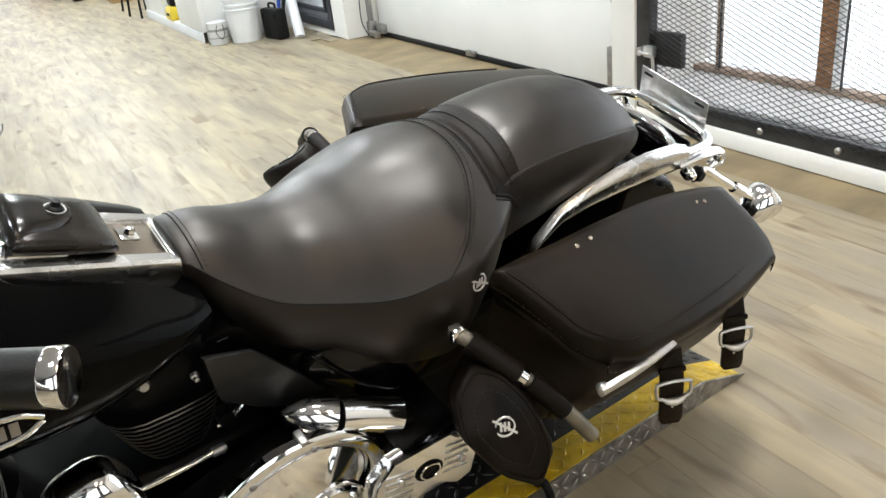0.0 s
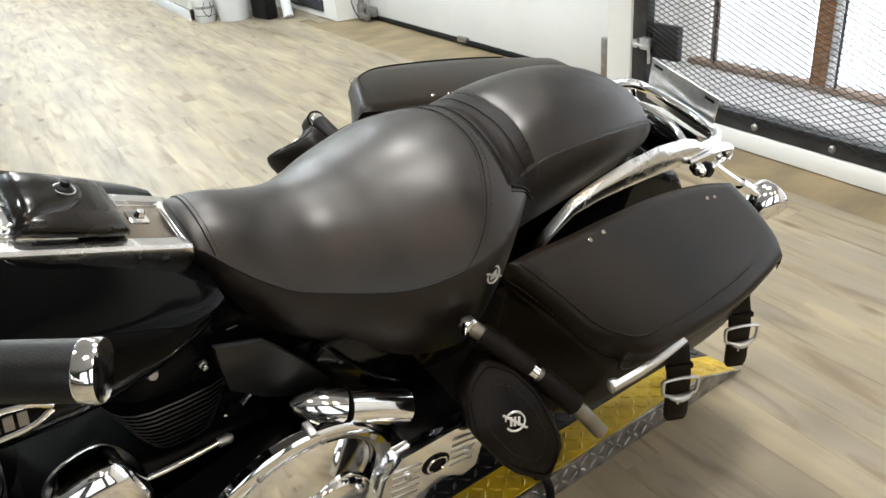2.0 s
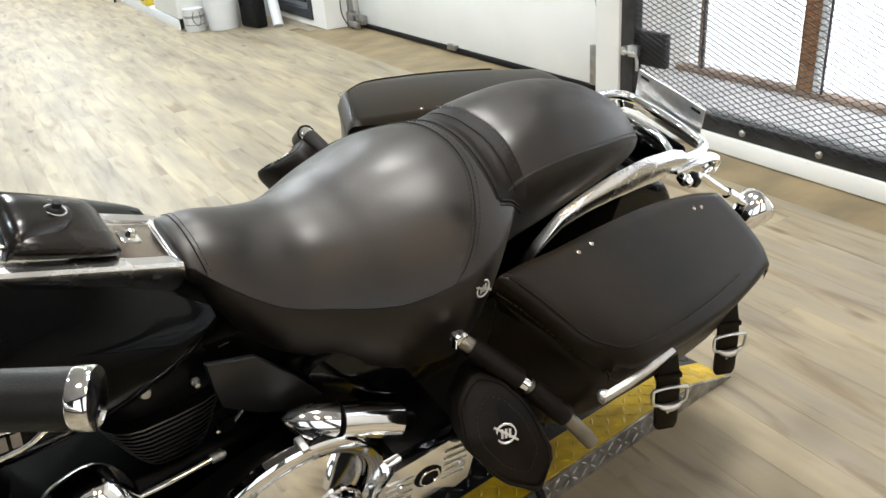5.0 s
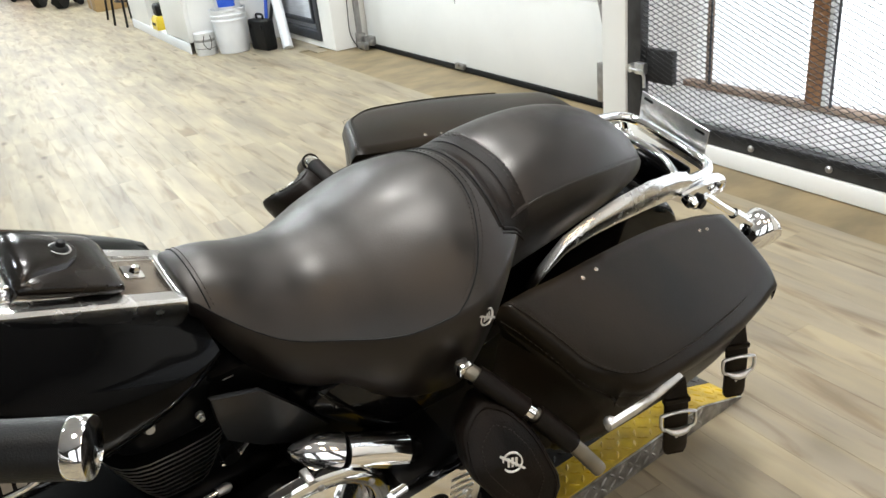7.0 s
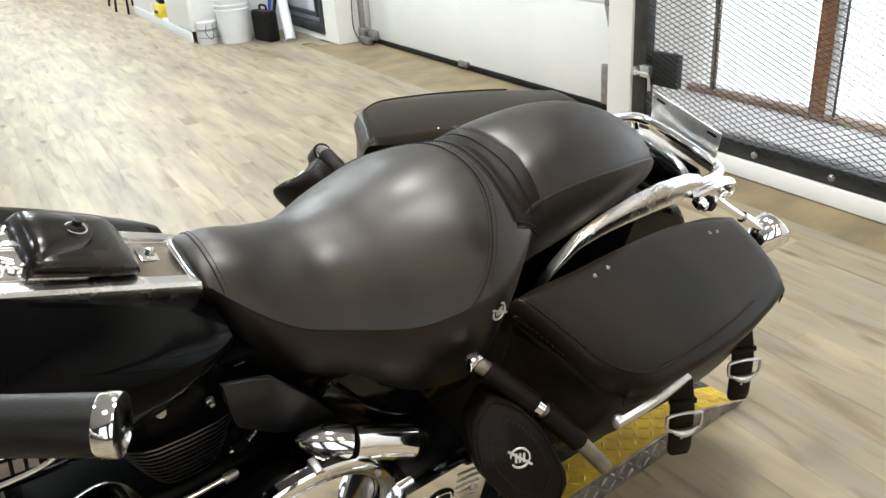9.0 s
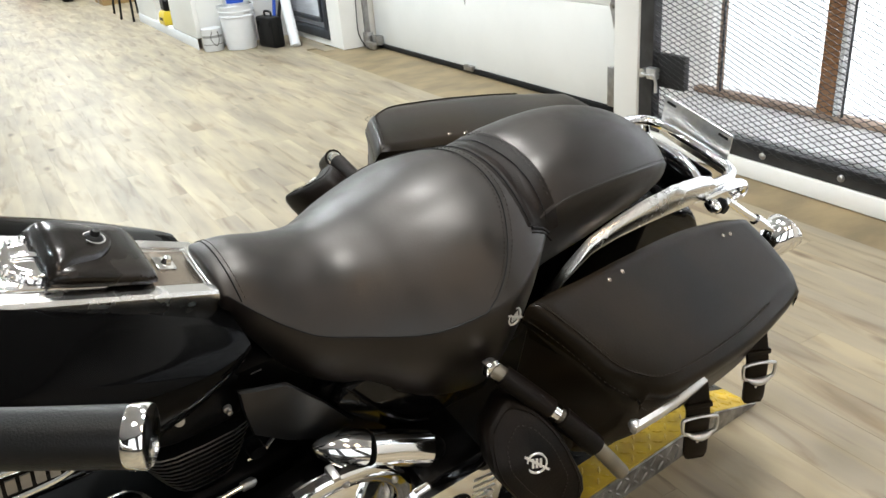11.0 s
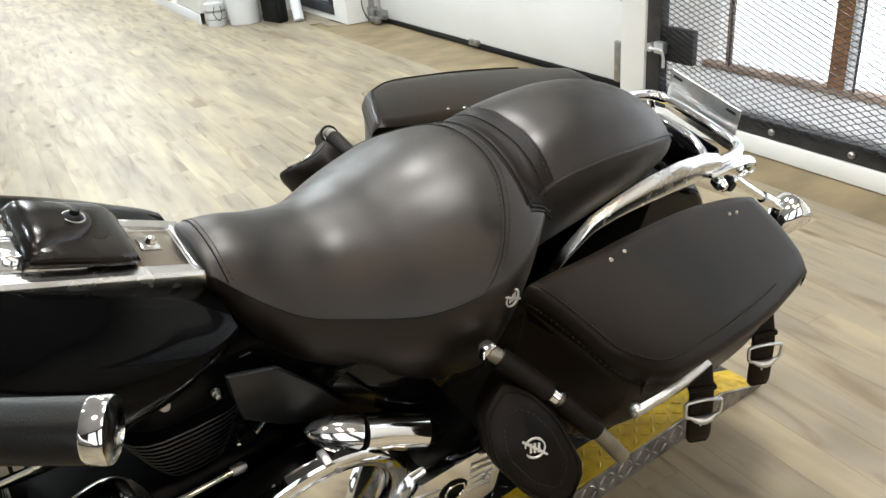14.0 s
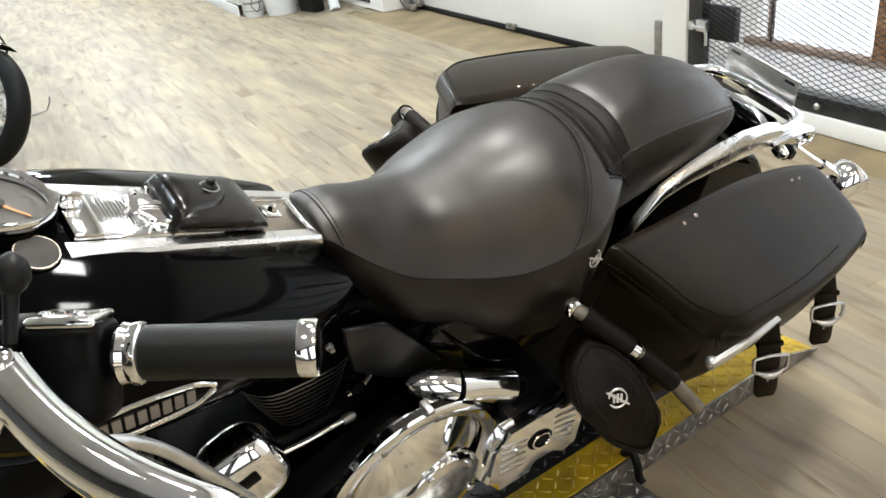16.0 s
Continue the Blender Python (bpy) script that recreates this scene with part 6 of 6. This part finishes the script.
part("label_bar", turned([(0.115, 0.0856), (0.135, 0.0856)], None, 28, False), PAPER, can)
part("label_bar", turned([(0.055, 0.0856), (0.062, 0.0856)], None, 28, False), PAPER, can)
part("handle", tube([(-0.02, -0.086, 0.17), (-0.04, -0.10, 0.11), (0.0, -0.105, 0.05), (0.03, -0.10, 0.10), (0.03, -0.086, 0.17)], 0.003, 6), MATT, can, "wire handle")
bucket = thing("bucket", ROOM @ pose(1.85, 5.86, 0), "white plastic bucket with a smaller pail in it", "bucket")
part("body", turned([(0, 0.128), (0.01, 0.132), (0.27, 0.147), (0.272, 0.156), (0.285, 0.156), (0.287, 0.148), (0.31, 0.149), (0.312, 0.157), (0.325, 0.157), (0.327, 0.149), (0.355, 0.151), (0.358, 0.158), (0.372, 0.158), (0.372, 0.146), (0.05, 0.128)], None, 32), PLASTIC, bucket)
pail = thing("pail", ROOM @ pose(1.86, 5.86, 0.30), "white pail with a blue printed label, standing in the bucket", "pail")
part("body", turned([(0, 0.10), (0.01, 0.105), (0.26, 0.118), (0.27, 0.122), (0.28, 0.12), (0.28, 0.01)], None, 28), PLASTIC, pail)
part("label", loft([[Vector((r * math.cos(a), r * math.sin(a), z)) for a in (radians(-150 + 10 * k) for k in range(9))] for z, r in ((0.09, 0.1105), (0.155, 0.1145))], False, False), BLUE, pail, "blue label")
part("label_bar", loft([[Vector((r * math.cos(a), r * math.sin(a), z)) for a in (radians(-160 + 10 * k) for k in range(7))] for z, r in ((0.19, 0.1165), (0.20, 0.117))], False, False), PAPER, pail)
case = thing("tool_case", ROOM @ pose(2.06, 5.66, 0, 0, 0, 12), "black plastic tool case standing on the floor", "case")
part("shell", box(-0.055, 0.055, -0.135, 0.135, 0.0, 0.26, 0.022, 3), MATT, case)
part("seam", box(-0.0035, 0.0035, -0.1375, 0.1375, 0.012, 0.255), RUBBER, case)
part("handle", tube([(0, -0.05, 0.255), (0, -0.045, 0.295), (0, 0.045, 0.295), (0, 0.05, 0.255)], 0.010, 8), MATT, case)
for y in (-0.09, 0.09):
    part("latch", box(-0.062, -0.050, y - 0.015, y + 0.015, 0.18, 0.22, 0.003), RUBBER, case)
for k, (p, q, h, ln, m_, nm) in enumerate(((2.14, 5.80, 0.62, -0.10, MATT, "black rod"), (2.18, 5.95, 0.8, 0.06, BLUE, "blue handle"))):
    st = thing("broom_handle", ROOM @ pose(p, q, 0), nm + " leaning on the wall", "handle")
    part("shaft", tube([(0, 0, 0.0), (0.20, 0.16 + ln, h)], 0.016, 10, curved=False), m_, st)
pipe = thing("plastic_pipe", ROOM @ pose(2.20, 5.46, 0), "white plastic downpipe leaning against the wall", "pipe")
part("pipe", tube([(0, 0, 0.001), (0.19, 0.80, 0.95)], 0.045, 20, curved=False), PLASTIC, pipe)
rag = thing("cloth", ROOM @ pose(2.25, 6.2, 0), "pale folded cloth by the wall", "cloth")
part("cloth", loft([[Vector((0.08 * math.cos(a) * f * (1 + 0.2 * math.sin(3 * a)), 0.14 * math.sin(a) * f, z)) for a in (2 * math.pi * k / 18 for k in range(18))] for z, f in ((0, 1.1), (0.05, 1.0), (0.12, 0.8), (0.2, 0.55), (0.24, 0.2))]), PLASTIC, rag)


def stool(p, q, turn):
    s_ = thing("bar_stool", ROOM @ pose(p, q, 0, 0, 0, turn), "black metal bar stool", "stool", "stools by the counter")
    for x, y in ((-1, -1), (1, -1), (1, 1), (-1, 1)):
        part("leg", tube([(0.20 * x, 0.20 * y, 0.0), (0.14 * x, 0.14 * y, 0.72)], 0.014, 10, curved=False), MATT, s_)
    part("foot_ring", tube([Vector((0.19 * math.cos(a), 0.19 * math.sin(a), 0.28)) for a in (2 * math.pi * k / 24 for k in range(25))], 0.010, 8, curved=False), MATT, s_)
    part("seat", turned([(0.72, 0.17), (0.74, 0.19), (0.77, 0.185), (0.785, 0.12), (0.785, 0.01)], None, 28), LEATHER, s_)


stool(1.62, 8.95, 10)
stool(1.70, 9.75, 35)
card = thing("cardboard_box", ROOM @ pose(1.62, 11.1, 0), "brown cardboard box on the floor", "box")
part("body", box(-0.16, 0.30, -0.2, 0.5, 0, 0.62, 0.006), CARD, card)
part("tape", box(-0.163, -0.1605, 0.12, 0.17, 0.0, 0.62), PAPER, card)
# box shapes; the black one stands in for a dark motorcycle
for p, q, h, m_, nm in ((1.30, 12.6, 0.3, PAINT, "black box in place of a motorcycle"), (0.85, 14.9, 0.8, RED, "red machine")):
    cb = thing("far_machine", ROOM @ pose(p, q, 0), nm + " by the far wall", "cabinet")
    part("body", box(-0.22, 0.22, -0.3, 0.3, 0.10, h + 0.4, 0.02, 2), m_, cb)
    for k in range(3):
        part("drawer", box(-0.232, -0.221, -0.27, 0.27, 0.16 + 0.2 * k, 0.33 + 0.2 * k, 0.005), m_, cb)
    for x in (-0.16, 0.16):
        for y in (-0.24, 0.24):
            part("caster", turned([(-0.02, 0.03), (-0.015, 0.05), (0.015, 0.05), (0.02, 0.03)], pose(x, y, 0.05, 90, 0, 0), 16), RUBBER, cb)
for p, q in ((0.95, 12.9), (1.18, 12.2)):
    mw = thing("machine_wheel", ROOM @ pose(p, q, 0, 0, 0, 60), "dark wheel with chrome hub near the far wall", "wheel", "wheels by the far wall")
    part("tyre", turned([(-0.05, 0.12), (-0.05, 0.20), (0.05, 0.20), (0.05, 0.12)], pose(0, 0, 0.20, 90, 0, 0), 28), RUBBER, mw)
    part("hub", turned([(-0.055, 0.05), (-0.045, 0.11), (0.045, 0.11), (0.055, 0.05)], pose(0, 0, 0.20, 90, 0, 0), 24), CHROME, mw)

# ---- floor planks, running along the wall ----
floor = thing("floor", ROOM, "light wood plank floor with grey grain, worn and scuffed", "floor", kind="structure")
PW, PL, GAP = 0.095, 0.92, 0.0002
plank_meshes = []
for k in range(6):
    b = box(-PL / 2 + GAP, PL / 2 - GAP, -PW / 2 + GAP, PW / 2 - GAP, -0.010, 0.0, 0.0002, 1)
    me = bpy.data.meshes.new("plank")
    b.to_mesh(me)
    b.free()
    me.materials.append(WOODS[k % 3])
    plank_meshes.append(me)
rng = random.Random(4)
rest = {0: ([], []), 1: ([], []), 2: ([], [])}
count, row = 0, 0
p = 2.20 + 2.5 * PW
while p > -6.2:
    q = -6.0 - rng.random() * PL
    while q < 17.2:
        if p > 2.2 and q < 5.02 + PL / 2:
            q += PL
            continue
        near = 0.4 < p < 2.2 and -0.9 < q < 5.0
        if near and count < 300:
            o = new("plank", plank_meshes[rng.randrange(6)])
            o.parent = floor
            o.matrix_local = pose(p, q, 0.0, 0, 0, 90 if rng.random() < 0.5 else -90)
            count += 1
        else:
            v, f = rest[rng.randrange(3)]
            n = len(v)
            x0, x1, y0, y1 = p - PW / 2 + GAP, p + PW / 2 - GAP, q - PL / 2 + GAP, q + PL / 2 - GAP
            v += [(x0, y0, 0), (x1, y0, 0), (x1, y1, 0), (x0, y1, 0), (x0, y0, -0.01), (x1, y0, -0.01), (x1, y1, -0.01), (x0, y1, -0.01)]
            f += [(n, n + 1, n + 2, n + 3), (n, n + 4, n + 5, n + 1), (n + 1, n + 5, n + 6, n + 2), (n + 2, n + 6, n + 7, n + 3), (n + 3, n + 7, n + 4, n)]
        q += PL
    p -= PW
for k, (v, f) in rest.items():
    me = bpy.data.meshes.new("planks")
    me.from_pydata([(y, -x, z) for x, y, z in v], [], f)
    me.materials.append(WOODS[k])
    o = tagged(new("planks", me), kind="stuff")
    o.parent = floor
    o.matrix_local = pose(0, 0, 0, 0, 0, 90)
